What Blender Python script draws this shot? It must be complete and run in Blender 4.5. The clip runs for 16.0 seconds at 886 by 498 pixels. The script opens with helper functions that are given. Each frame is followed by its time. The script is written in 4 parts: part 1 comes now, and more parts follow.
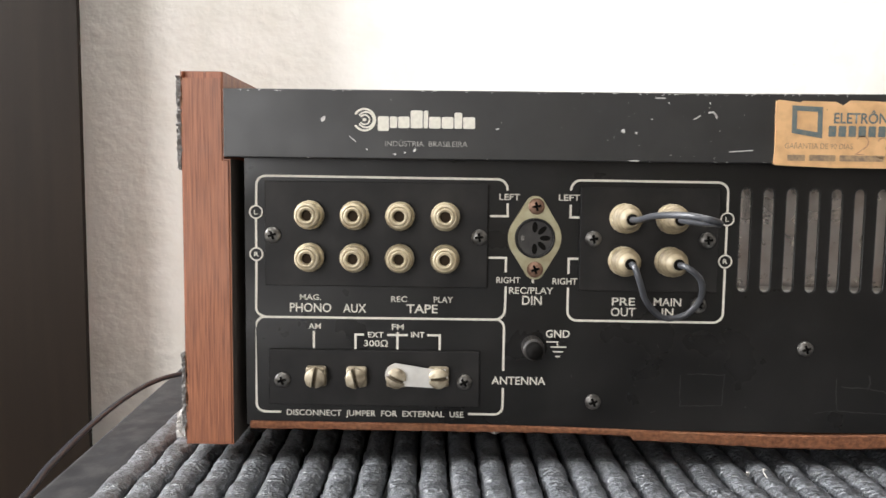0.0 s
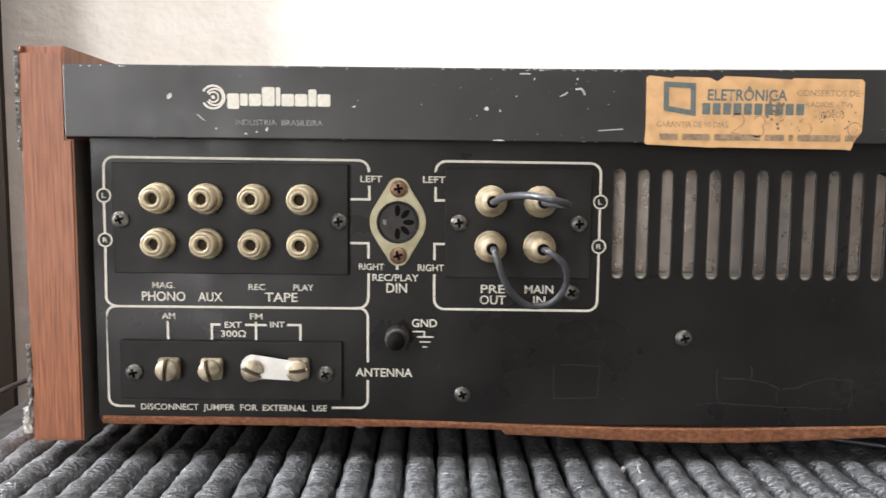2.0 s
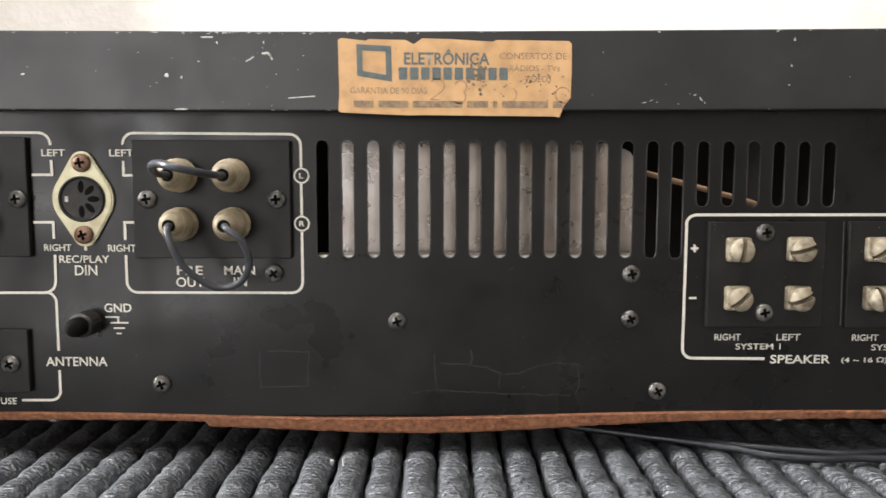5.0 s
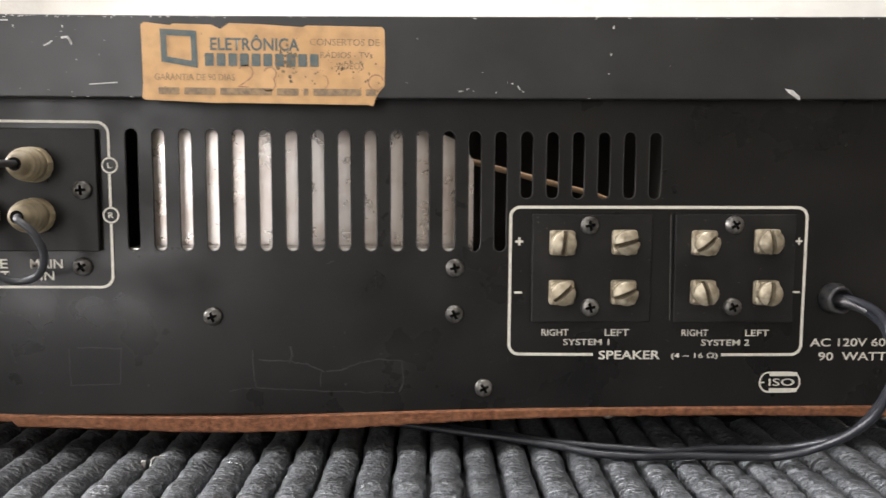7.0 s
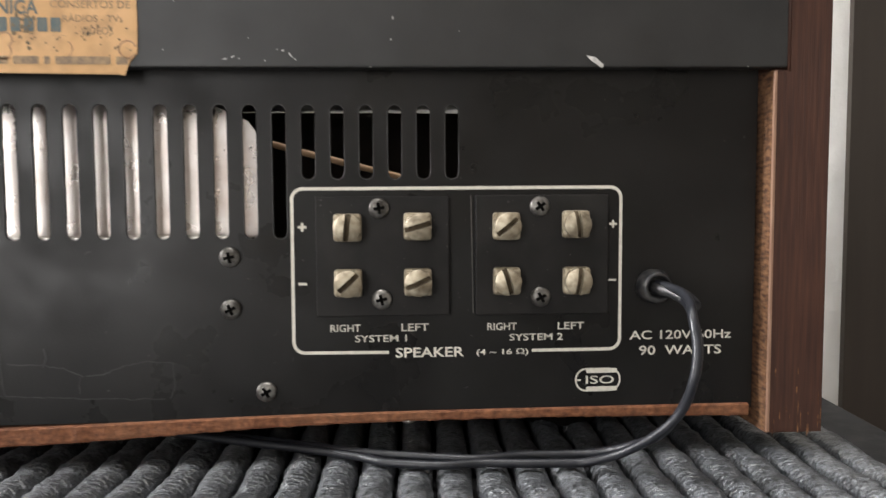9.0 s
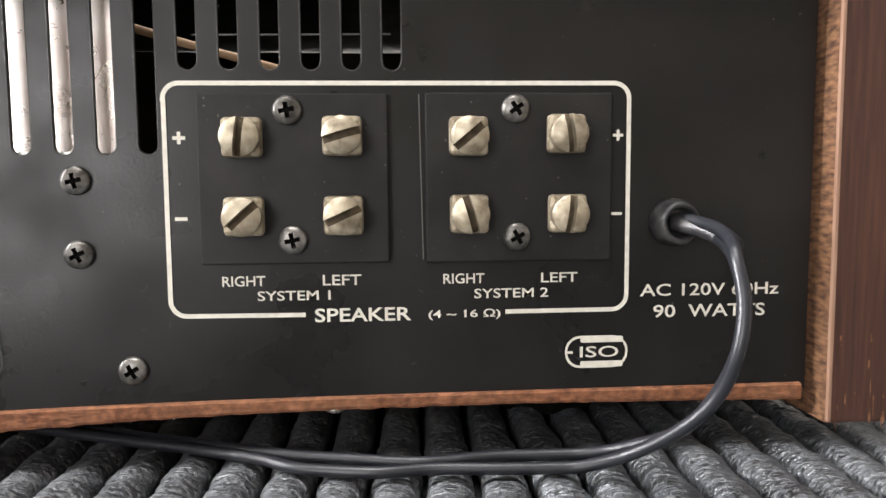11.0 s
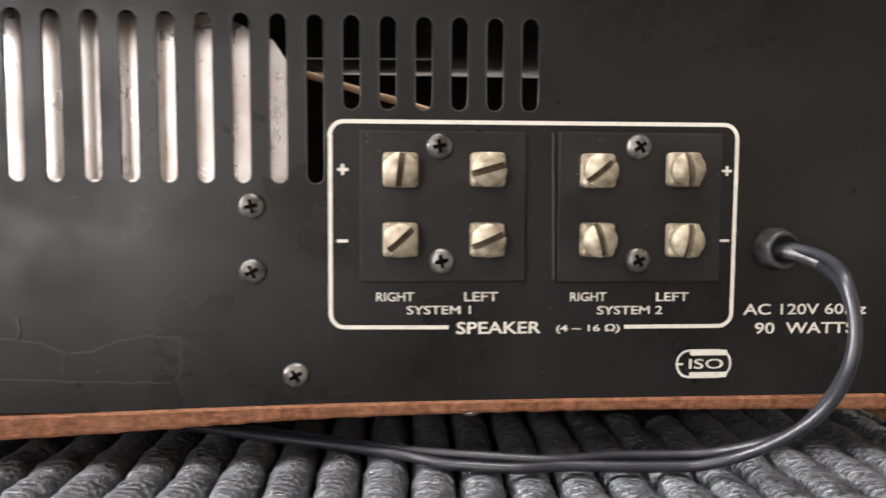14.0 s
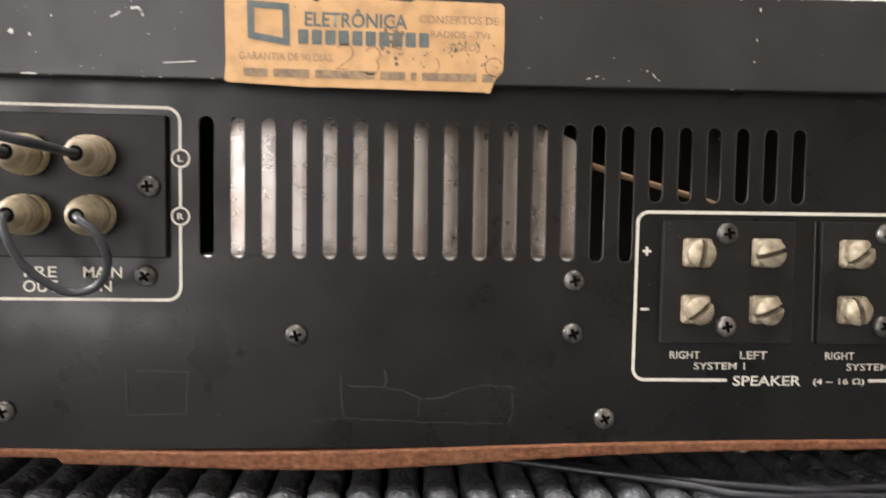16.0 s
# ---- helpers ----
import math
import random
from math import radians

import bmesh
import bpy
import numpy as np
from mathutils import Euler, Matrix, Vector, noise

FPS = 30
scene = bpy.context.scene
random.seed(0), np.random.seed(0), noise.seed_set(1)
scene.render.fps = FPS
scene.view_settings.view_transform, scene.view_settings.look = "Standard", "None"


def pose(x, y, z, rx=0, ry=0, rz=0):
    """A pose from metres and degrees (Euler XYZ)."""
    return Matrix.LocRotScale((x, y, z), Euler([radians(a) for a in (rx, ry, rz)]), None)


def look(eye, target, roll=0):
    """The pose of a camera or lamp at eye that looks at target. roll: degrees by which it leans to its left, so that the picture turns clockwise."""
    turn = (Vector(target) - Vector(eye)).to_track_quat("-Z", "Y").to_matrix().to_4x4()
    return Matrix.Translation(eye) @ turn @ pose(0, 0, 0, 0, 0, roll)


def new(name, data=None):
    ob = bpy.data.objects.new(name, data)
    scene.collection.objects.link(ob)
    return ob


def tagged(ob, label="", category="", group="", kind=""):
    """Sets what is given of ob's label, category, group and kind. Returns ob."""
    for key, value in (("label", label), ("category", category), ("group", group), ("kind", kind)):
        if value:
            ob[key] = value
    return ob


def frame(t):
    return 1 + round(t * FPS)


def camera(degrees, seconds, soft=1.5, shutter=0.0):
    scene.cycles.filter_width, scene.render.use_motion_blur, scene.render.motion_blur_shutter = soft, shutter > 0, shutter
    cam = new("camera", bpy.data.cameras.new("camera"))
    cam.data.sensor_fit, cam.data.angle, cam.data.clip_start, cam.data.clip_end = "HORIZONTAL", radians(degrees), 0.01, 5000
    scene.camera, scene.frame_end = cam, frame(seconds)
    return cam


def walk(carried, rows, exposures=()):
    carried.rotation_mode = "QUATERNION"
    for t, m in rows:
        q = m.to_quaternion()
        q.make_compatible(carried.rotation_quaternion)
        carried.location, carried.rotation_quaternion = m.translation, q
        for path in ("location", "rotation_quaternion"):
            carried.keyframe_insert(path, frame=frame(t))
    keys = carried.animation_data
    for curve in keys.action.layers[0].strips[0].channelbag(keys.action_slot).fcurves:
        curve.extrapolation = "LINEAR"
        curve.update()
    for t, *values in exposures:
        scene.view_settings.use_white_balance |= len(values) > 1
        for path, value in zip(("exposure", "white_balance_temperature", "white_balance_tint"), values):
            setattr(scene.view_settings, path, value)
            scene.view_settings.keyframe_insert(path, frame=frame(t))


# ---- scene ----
cam = camera(62.0, 16.0, shutter=0.5)
# seconds, eye, target, roll
PATH = [
    (0, (-0.03, -0.258, 0.097), (-0.048, 1.735, -0.076), 0.7),
    (0.5, (-0.021, -0.255, 0.097), (-0.037, 1.737, -0.082), 0.7),
    (1, (-0.008, -0.253, 0.096), (-0.022, 1.74, -0.076), 0.7),
    (1.5, (0.002, -0.25, 0.097), (-0.01, 1.742, -0.089), 0.6),
    (2, (0.015, -0.245, 0.093), (0.012, 1.746, -0.093), 0.6),
    (2.5, (0.028, -0.243, 0.093), (0.017, 1.748, -0.099), 0.4),
    (3, (0.044, -0.24, 0.091), (0.045, 1.75, -0.104), 0.4),
    (3.5, (0.062, -0.235, 0.086), (0.08, 1.757, -0.095), 0.3),
    (3.7, (0.071, -0.232, 0.083), (0.089, 1.761, -0.083), 0.2),
    (6, (0.131, -0.227, 0.086), (0.167, 1.763, -0.11), 0.0),
    (6.5, (0.147, -0.224, 0.083), (0.204, 1.766, -0.1), 0.1),
    (7, (0.158, -0.224, 0.082), (0.228, 1.767, -0.1), 0.3),
    (7.5, (0.17, -0.222, 0.079), (0.263, 1.769, -0.09), 0.5),
    (8, (0.187, -0.218, 0.076), (0.308, 1.772, -0.082), 0.5),
    (8.5, (0.203, -0.215, 0.076), (0.342, 1.775, -0.065), 0.1),
    (9, (0.214, -0.205, 0.071), (0.35, 1.787, -0.06), -0.3),
    (9.5, (0.221, -0.186, 0.063), (0.382, 1.801, -0.1), -0.4),
    (10, (0.226, -0.165, 0.056), (0.383, 1.822, -0.104), -0.5),
    (10.2, (0.228, -0.158, 0.056), (0.385, 1.829, -0.111), -0.5),
    (12.3, (0.229, -0.145, 0.053), (0.379, 1.84, -0.132), -0.1),
    (12.5, (0.229, -0.148, 0.055), (0.382, 1.838, -0.129), 0.1),
    (13, (0.226, -0.149, 0.054), (0.382, 1.838, -0.112), 0.2),
    (13.5, (0.213, -0.158, 0.059), (0.366, 1.829, -0.114), 0.4),
    (14, (0.199, -0.164, 0.059), (0.349, 1.824, -0.094), 0.3),
    (14.5, (0.177, -0.176, 0.064), (0.352, 1.81, -0.092), 0.5),
    (15, (0.157, -0.185, 0.068), (0.321, 1.803, -0.087), 0.7),
    (15.5, (0.135, -0.191, 0.071), (0.282, 1.796, -0.095), 0.7),
    (16, (0.121, -0.194, 0.076), (0.257, 1.797, -0.049), 0.9),
]
# seconds, stops, kelvin, tint
EXPOSURES = [(0.0, 0.0, 6500, 10), (3.0, 0.2, 6550, 11), (3.5, 0.2, 6550, 11), (6.0, 0.05, 6550, 11), (7.5, -0.05, 6600, 11), (8.5, -0.13, 6600, 11), (9.0, -0.08, 6600, 10), (9.5, 0.44, 6550, 10), (10.0, 0.46, 6550, 11),
             (12.5, 0.45, 6650, 12), (13.5, 0.48, 6700, 13), (15.0, 0.5, 6700, 14), (15.5, 0.45, 6750, 14), (16.0, 0.25, 6800, 14)]
walk(cam, [(t, look(eye, target, roll)) for t, eye, target, roll in PATH], EXPOSURES)

# ---- world and light ----
world = bpy.data.worlds.new("World")
scene.world = world
world.use_nodes = True
wn = world.node_tree.nodes
sky = wn.new("ShaderNodeTexSky")
sky.sky_type, sky.sun_disc = "NISHITA", False
sky.sun_elevation, sky.sun_rotation = radians(45), radians(120)
world.node_tree.links.new(sky.outputs[0], wn["Background"].inputs[0])
wn["Background"].inputs[1].default_value = 0.1


def window_light(name, at, to, w, h, watts, colour):
    lamp = bpy.data.lights.new(name, "AREA")
    lamp.shape, lamp.size, lamp.size_y, lamp.energy, lamp.color = "RECTANGLE", w, h, watts, colour
    ob = new(name, lamp)
    ob.matrix_world = look(at, to)
    return ob


# daylight in unseen openings of the room: a tall window, a side window by the wall
window_light("window_daylight_front", (-0.93, -2.19, 0.42), (-0.93, 0.0, 0.42), 0.74, 1.62, 31.0, (0.99, 0.98, 0.985))
window_light("window_daylight_side", (-1.29, -0.05, 0.72), (0.0, -0.05, 0.72), 0.35, 1.05, 74.0, (0.97, 0.98, 1.0))
# unseen overhead lamp, added for light from above
window_light("added_overhead_lamp", (0.05, -0.15, 1.50), (0.05, -0.15, 0.0), 0.50, 0.50, 18.0, (1.0, 0.985, 0.97))


# ---- materials ----
def material(name, colour, rough=0.5, metal=0.0, vary=0.0, scale=(1, 1, 1), noise_scale=200.0, colour2=None, bump=0.0, bump_scale=900.0,
             bump_stretch=(1, 1, 1), dirt=None, dirt_scale=25.0, dirt_amount=0.4, rough_vary=0.0, crisp=0.17, random_tint=0.0, sheen=0.0, distance=0.0004, specular=0.5):
    """Principled surface with a fine grain between two colours, broad dirt, and relief, all in metres of the object."""
    m = bpy.data.materials.new(name)
    m.use_nodes = True
    nt = m.node_tree
    n, l = nt.nodes, nt.links
    b = n["Principled BSDF"]
    b.inputs["Roughness"].default_value, b.inputs["Metallic"].default_value = rough, metal
    b.inputs["Specular IOR Level"].default_value = specular
    if sheen:
        b.inputs["Sheen Weight"].default_value, b.inputs["Sheen Roughness"].default_value = sheen, 0.4
    co = n.new("ShaderNodeTexCoord")

    def tex(size, stretch, detail=5.0):
        mp = n.new("ShaderNodeMapping")
        mp.inputs["Scale"].default_value = stretch
        l.new(co.outputs["Object"], mp.inputs[0])
        t = n.new("ShaderNodeTexNoise")
        t.inputs["Scale"].default_value, t.inputs["Detail"].default_value = size, detail
        l.new(mp.outputs[0], t.inputs["Vector"])
        return t.outputs["Fac"]

    def ramp(fac, lo, hi):
        r = n.new("ShaderNodeMapRange")
        r.inputs["From Min"].default_value, r.inputs["From Max"].default_value = lo, hi
        l.new(fac, r.inputs["Value"])
        return r.outputs["Result"]

    def mix(fac, a, c):
        x = n.new("ShaderNodeMix")
        x.data_type = "RGBA"
        for socket, v in ((x.inputs[0], fac), (x.inputs[6], a), (x.inputs[7], c)):
            if hasattr(v, "node"):
                l.new(v, socket)
            else:
                socket.default_value = v if isinstance(v, float) else (*v, 1.0)
        return x.outputs[2]

    out = colour
    if colour2:
        out = mix(ramp(tex(noise_scale, scale), 0.5 - crisp, 0.5 + crisp), colour, colour2)
    if dirt:
        k = n.new("ShaderNodeMath")
        k.operation = "MULTIPLY"
        k.inputs[1].default_value = dirt_amount
        l.new(ramp(tex(dirt_scale, (1, 1, 1), 8.0), 0.45, 0.75), k.inputs[0])
        out = mix(k.outputs[0], out, dirt)
    if random_tint:
        info = n.new("ShaderNodeObjectInfo")
        hsv = n.new("ShaderNodeHueSaturation")
        r = n.new("ShaderNodeMapRange")
        r.inputs["To Min"].default_value, r.inputs["To Max"].default_value = 1 - random_tint, 1 + random_tint
        l.new(info.outputs["Random"], r.inputs["Value"])
        l.new(r.outputs[0], hsv.inputs["Value"])
        if hasattr(out, "node"):
            l.new(out, hsv.inputs["Color"])
        else:
            hsv.inputs["Color"].default_value = (*out, 1)
        out = hsv.outputs[0]
    if hasattr(out, "node"):
        l.new(out, b.inputs["Base Color"])
    else:
        b.inputs["Base Color"].default_value = (*out, 1)
    if rough_vary:
        r = n.new("ShaderNodeMapRange")
        r.inputs["To Min"].default_value, r.inputs["To Max"].default_value = max(0.03, rough - rough_vary), min(1, rough + rough_vary)
        l.new(ramp(tex(dirt_scale * 1.7, (1, 1, 1), 6.0), 0.3, 0.7), r.inputs["Value"])
        l.new(r.outputs[0], b.inputs["Roughness"])
    if bump:
        bp = n.new("ShaderNodeBump")
        bp.inputs["Strength"].default_value, bp.inputs["Distance"].default_value = bump, distance
        l.new(tex(bump_scale, bump_stretch), bp.inputs["Height"])
        l.new(bp.outputs[0], b.inputs["Normal"])
    return m


BLACK = material("black_enamel", (0.0068, 0.0064, 0.0062), 0.36, colour2=(0.0105, 0.0098, 0.0092), noise_scale=45, bump=0.14, bump_scale=1300, dirt=(0.046, 0.044, 0.042),
                 dirt_scale=21, dirt_amount=0.18, rough_vary=0.18, distance=0.0002, specular=0.28)
LID = material("black_lid_enamel", (0.017, 0.017, 0.017), 0.45, colour2=(0.023, 0.023, 0.023), noise_scale=80, bump=0.15, bump_scale=1800, dirt=(0.085, 0.082, 0.076),
               dirt_scale=28, dirt_amount=0.1, rough_vary=0.08, distance=0.0002)
PLATE = material("black_bakelite", (0.0095, 0.009, 0.0088), 0.5, colour2=(0.015, 0.014, 0.0135), noise_scale=120, bump=0.15, bump_scale=900, dirt=(0.05, 0.047, 0.043), dirt_scale=45,
                 dirt_amount=0.35, distance=0.0002, specular=0.22)
# brown lifted above black so that the colour carries the lens haze
INSIDE = material("dark_chassis_inside", (0.085, 0.072, 0.062), 0.85, colour2=(0.055, 0.046, 0.040), noise_scale=40)
INK = material("cream_print", (0.78, 0.75, 0.66), 0.6, colour2=(0.66, 0.63, 0.55), noise_scale=700)
FADED = material("faded_print", (0.42, 0.41, 0.38), 0.6, colour2=(0.16, 0.16, 0.15), noise_scale=900)
CHIP = material("bare_metal_chip", (0.70, 0.69, 0.66), 0.55, colour2=(0.45, 0.44, 0.42), noise_scale=900)
SCRATCH = material("dull_scratch", (0.040, 0.039, 0.038), 0.5, colour2=(0.010, 0.010, 0.010), noise_scale=420)
CREAM = material("aged_cream_plastic", (0.52, 0.45, 0.31), 0.38, colour2=(0.38, 0.31, 0.195), noise_scale=350, dirt=(0.17, 0.125, 0.065), dirt_scale=190, dirt_amount=0.65, bump=0.15,
                 bump_scale=1500, random_tint=0.1, distance=0.0002)
# plugs: grimy cream, darkened as well to hold the shadow on them
PLUG = material("grimy_shaded_cream_plug", (0.32, 0.265, 0.17), 0.45, colour2=(0.21, 0.165, 0.10), noise_scale=300, dirt=(0.095, 0.07, 0.04), dirt_scale=190, dirt_amount=0.75, bump=0.25, bump_scale=1500, distance=0.0003)
RIM = material("lighter_black_edge", (0.016, 0.0155, 0.015), 0.45, colour2=(0.028, 0.027, 0.026), noise_scale=300)
BRASS = material("tarnished_nickel", (0.45, 0.395, 0.295), 0.44, 0.35, colour2=(0.29, 0.24, 0.165), noise_scale=420, dirt=(0.12, 0.09, 0.055), dirt_scale=330, dirt_amount=0.95,
                 bump=0.35, bump_scale=1500, random_tint=0.1, distance=0.00025)
# grime of the terminal slots, darkened further to carry their shading
GRIME_SHADE = material("slot_grime_and_shade", (0.11, 0.085, 0.055), 0.7, colour2=(0.05, 0.038, 0.023), noise_scale=500, specular=0.2)
# black that paints the shade inside holes; also on rubber feet and post tip
HOLE_SHADE_BLACK = material("hole_shade_and_black_parts", (0.004, 0.0035, 0.003), 0.8, specular=0.1)
STEEL = material("dull_zinc_screw", (0.29, 0.28, 0.26), 0.38, 0.75, colour2=(0.115, 0.108, 0.10), noise_scale=450, dirt=(0.040, 0.035, 0.030), dirt_scale=320, dirt_amount=0.85,
                 random_tint=0.3, bump=0.2, bump_scale=900, distance=0.0002)
RUST = material("rusty_screw", (0.27, 0.16, 0.11), 0.5, 0.5, colour2=(0.15, 0.085, 0.055), noise_scale=700, bump=0.3, bump_scale=1500, distance=0.0002)
DINPLATE = material("cadmium_flange", (0.46, 0.43, 0.29), 0.42, 0.4, colour2=(0.36, 0.33, 0.21), noise_scale=300, dirt=(0.25, 0.20, 0.11), dirt_scale=120, dirt_amount=0.5)
JUMPER = material("bright_tin_link", (0.74, 0.72, 0.68), 0.35, 0.55, colour2=(0.60, 0.58, 0.54), noise_scale=200, bump=0.1, bump_scale=600)
ALU = material("scuffed_aluminium", (0.77, 0.72, 0.685), 0.30, 0.85, colour2=(0.67, 0.615, 0.575), noise_scale=30, scale=(1, 1, 0.6), dirt=(0.40, 0.29, 0.23), dirt_scale=95,
               dirt_amount=0.5, bump=0.10, bump_scale=60, bump_stretch=(2, 2, 0.3), rough_vary=0.06, distance=0.0008)
DUST_AND_GLINT = material("pale_dust", (0.13, 0.125, 0.115), 0.9)
SCUFF = material("brown_scuff", (0.36, 0.26, 0.21), 0.6)
WOOD = material("red_brown_veneer", (0.36, 0.130, 0.058), 0.5, colour2=(0.165, 0.054, 0.025), noise_scale=190, scale=(9, 9, 0.30), dirt=(0.36, 0.15, 0.075), dirt_scale=14, dirt_amount=0.3,
                bump=0.35, bump_scale=260, bump_stretch=(5, 5, 0.25), rough_vary=0.1, random_tint=0.12, distance=0.0003)
# right end: veneer like the left one's, in much darker browns
RIGHTVENEER = material("right_end_veneer", (0.074, 0.0275, 0.0155), 0.55, crisp=0.2, colour2=(0.036, 0.0125, 0.0075), noise_scale=110, scale=(9, 9, 0.45), dirt=(0.105, 0.044, 0.028), dirt_scale=16,
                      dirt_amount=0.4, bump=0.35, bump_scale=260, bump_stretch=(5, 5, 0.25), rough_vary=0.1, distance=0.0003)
RAWWOOD = material("raw_chipped_wood_edge", (0.25, 0.125, 0.058), 0.85, colour2=(0.070, 0.028, 0.014), noise_scale=620, crisp=0.15, scale=(0.5, 0.5, 1.6), bump=0.8, bump_scale=420, distance=0.0008)
PALELIP = material("pale_veneer_lipping", (0.36, 0.22, 0.15), 0.6, colour2=(0.20, 0.10, 0.06), noise_scale=300, scale=(1, 1, 0.15), bump=0.3, bump_scale=500, distance=0.0003)
BOARD = material("brown_fibreboard", (0.26, 0.103, 0.046), 0.85, colour2=(0.115, 0.041, 0.018), noise_scale=750, crisp=0.15, scale=(0.8, 1, 1), dirt=(0.26, 0.125, 0.062), dirt_scale=60, dirt_amount=0.4,
                 bump=0.7, bump_scale=520, bump_stretch=(0.5, 1, 1.5), distance=0.0006)
FELT = material("grey_felt", (0.20, 0.19, 0.18), 0.95, colour2=(0.09, 0.085, 0.08), noise_scale=600, bump=1.0, bump_scale=1200, sheen=0.4, distance=0.0006)
LINT = material("white_lint", (0.62, 0.60, 0.57), 0.95, colour2=(0.40, 0.38, 0.36), noise_scale=700, bump=1.0, bump_scale=900)
WIRE = material("grey_pvc_wire", (0.052, 0.054, 0.060), 0.36, colour2=(0.036, 0.037, 0.041), noise_scale=200, bump=0.1, bump_scale=900)
GROMMET = material("stained_black_rubber", (0.014, 0.014, 0.016), 0.38, colour2=(0.022, 0.022, 0.024), noise_scale=300, dirt=(0.16, 0.15, 0.135), dirt_scale=260, dirt_amount=0.4, bump=0.3, bump_scale=700, distance=0.0003)
CORD = material("black_pvc_cord", (0.012, 0.013, 0.017), 0.40, specular=0.5, colour2=(0.016, 0.017, 0.021), noise_scale=150, bump=0.08, bump_scale=700, rough_vary=0.06)
TANWIRE = material("tan_wire", (0.46, 0.30, 0.175), 0.5)
GREYPLASTIC = material("dark_grey_insert", (0.058, 0.055, 0.052), 0.65, specular=0.2, colour2=(0.040, 0.038, 0.037), noise_scale=300)
BORE_SHADE = material("brown_bore_shade", (0.035, 0.023, 0.013), 0.8, specular=0.2)
POST = material("grimy_black_knob", (0.026, 0.024, 0.022), 0.42, colour2=(0.014, 0.013, 0.012), noise_scale=500, dirt=(0.10, 0.082, 0.066), dirt_scale=200, dirt_amount=0.5)
PAPER = material("aged_orange_paper", (0.74, 0.455, 0.225), 0.7, colour2=(0.65, 0.385, 0.175), noise_scale=90, dirt=(0.40, 0.235, 0.115), dirt_scale=190, dirt_amount=0.6, bump=0.4, bump_scale=260,
                 distance=0.0004)
TEAL = material("teal_print", (0.085, 0.125, 0.135), 0.7, colour2=(0.16, 0.17, 0.15), noise_scale=500)
BROWNINK = material("faded_brown_print", (0.20, 0.145, 0.10), 0.7, colour2=(0.40, 0.27, 0.15), noise_scale=600)
PEN = material("pen_stroke", (0.33, 0.17, 0.10), 0.7, colour2=(0.50, 0.31, 0.17), noise_scale=500)
MOULD = material("dark_stain", (0.10, 0.085, 0.06), 0.8, colour2=(0.30, 0.21, 0.12), noise_scale=900)
# fleck colours and dark patches paint satin highlights and shade between the tufts
ROPE = material("grey_chenille", (0.007, 0.0076, 0.0085), 0.29, specular=0.9, colour2=(0.185, 0.196, 0.212), noise_scale=1250, scale=(0.6, 1.15, 0.7), crisp=0.14, dirt=(0.010, 0.011, 0.013), dirt_scale=150, dirt_amount=0.9,
                bump=1.0, bump_scale=820, bump_stretch=(0.7, 1.1, 0.8), random_tint=0.14, distance=0.0015)
TABLE = material("charcoal_table_top", (0.016, 0.016, 0.017), 0.65, specular=0.2, colour2=(0.024, 0.024, 0.025), noise_scale=60, dirt=(0.075, 0.072, 0.068), dirt_scale=140, dirt_amount=0.4, bump=0.2, bump_scale=600)
PLASTER = material("rough_white_plaster", (0.79, 0.765, 0.72), 0.9, colour2=(0.73, 0.705, 0.65), noise_scale=30, bump=0.28, bump_scale=95, bump_stretch=(1, 1, 1.15), dirt=(0.72, 0.69, 0.63),
                   dirt_scale=6, dirt_amount=0.4, distance=0.004)
DARKWOOD = material("dark_brown_panelling", (0.0135, 0.0090, 0.0060), 0.6, specular=0.08, colour2=(0.0095, 0.0063, 0.0042), noise_scale=20, scale=(4, 4, 0.3), bump=0.15, bump_scale=60, bump_stretch=(4, 4, 0.3))
# right panel's sheen is put into a lighter, greyer base colour
PANEL_SHEEN = material("grey_brown_sheen_panelling", (0.031, 0.025, 0.020), 0.5, specular=0.3, colour2=(0.025, 0.0198, 0.016), noise_scale=20, scale=(4, 4, 0.3), bump=0.15, bump_scale=60, bump_stretch=(4, 4, 0.3))
ROOMWALL = material("room_paint", (0.29, 0.27, 0.245), 0.9, colour2=(0.25, 0.23, 0.21), noise_scale=8, bump=0.2, bump_scale=60)
# unseen front wall, kept pale as a reflector for the shield behind the slots
FRONTWALL = material("pale_reflecting_wall", (0.60, 0.57, 0.51), 0.9, colour2=(0.55, 0.52, 0.46), noise_scale=8, bump=0.2, bump_scale=60)
FLOOR = material("brown_floor", (0.13, 0.085, 0.055), 0.5, colour2=(0.10, 0.06, 0.04), noise_scale=12, scale=(1, 8, 1))
CEILING = material("white_ceiling_paint", (0.70, 0.69, 0.66), 0.9, colour2=(0.66, 0.65, 0.62), noise_scale=10)


# ---- mesh helpers ----
def empty(name, at=(0, 0, 0)):
    ob = new(name)
    ob.location = at
    ob.empty_display_size = 0.02
    return ob


def part(name, bm, mat, parent=None, label="", smooth=False):
    """Links a bmesh as one mesh object under a thing or a part."""
    me = bpy.data.meshes.new(name)
    bm.normal_update()
    bm.to_mesh(me)
    bm.free()
    for mm in mat if isinstance(mat, (list, tuple)) else [mat]:
        me.materials.append(mm)
    if smooth:
        for p in me.polygons:
            p.use_smooth = True
    ob = new(name, me)
    ob.parent = parent
    if label:
        tagged(ob, label)
    return ob


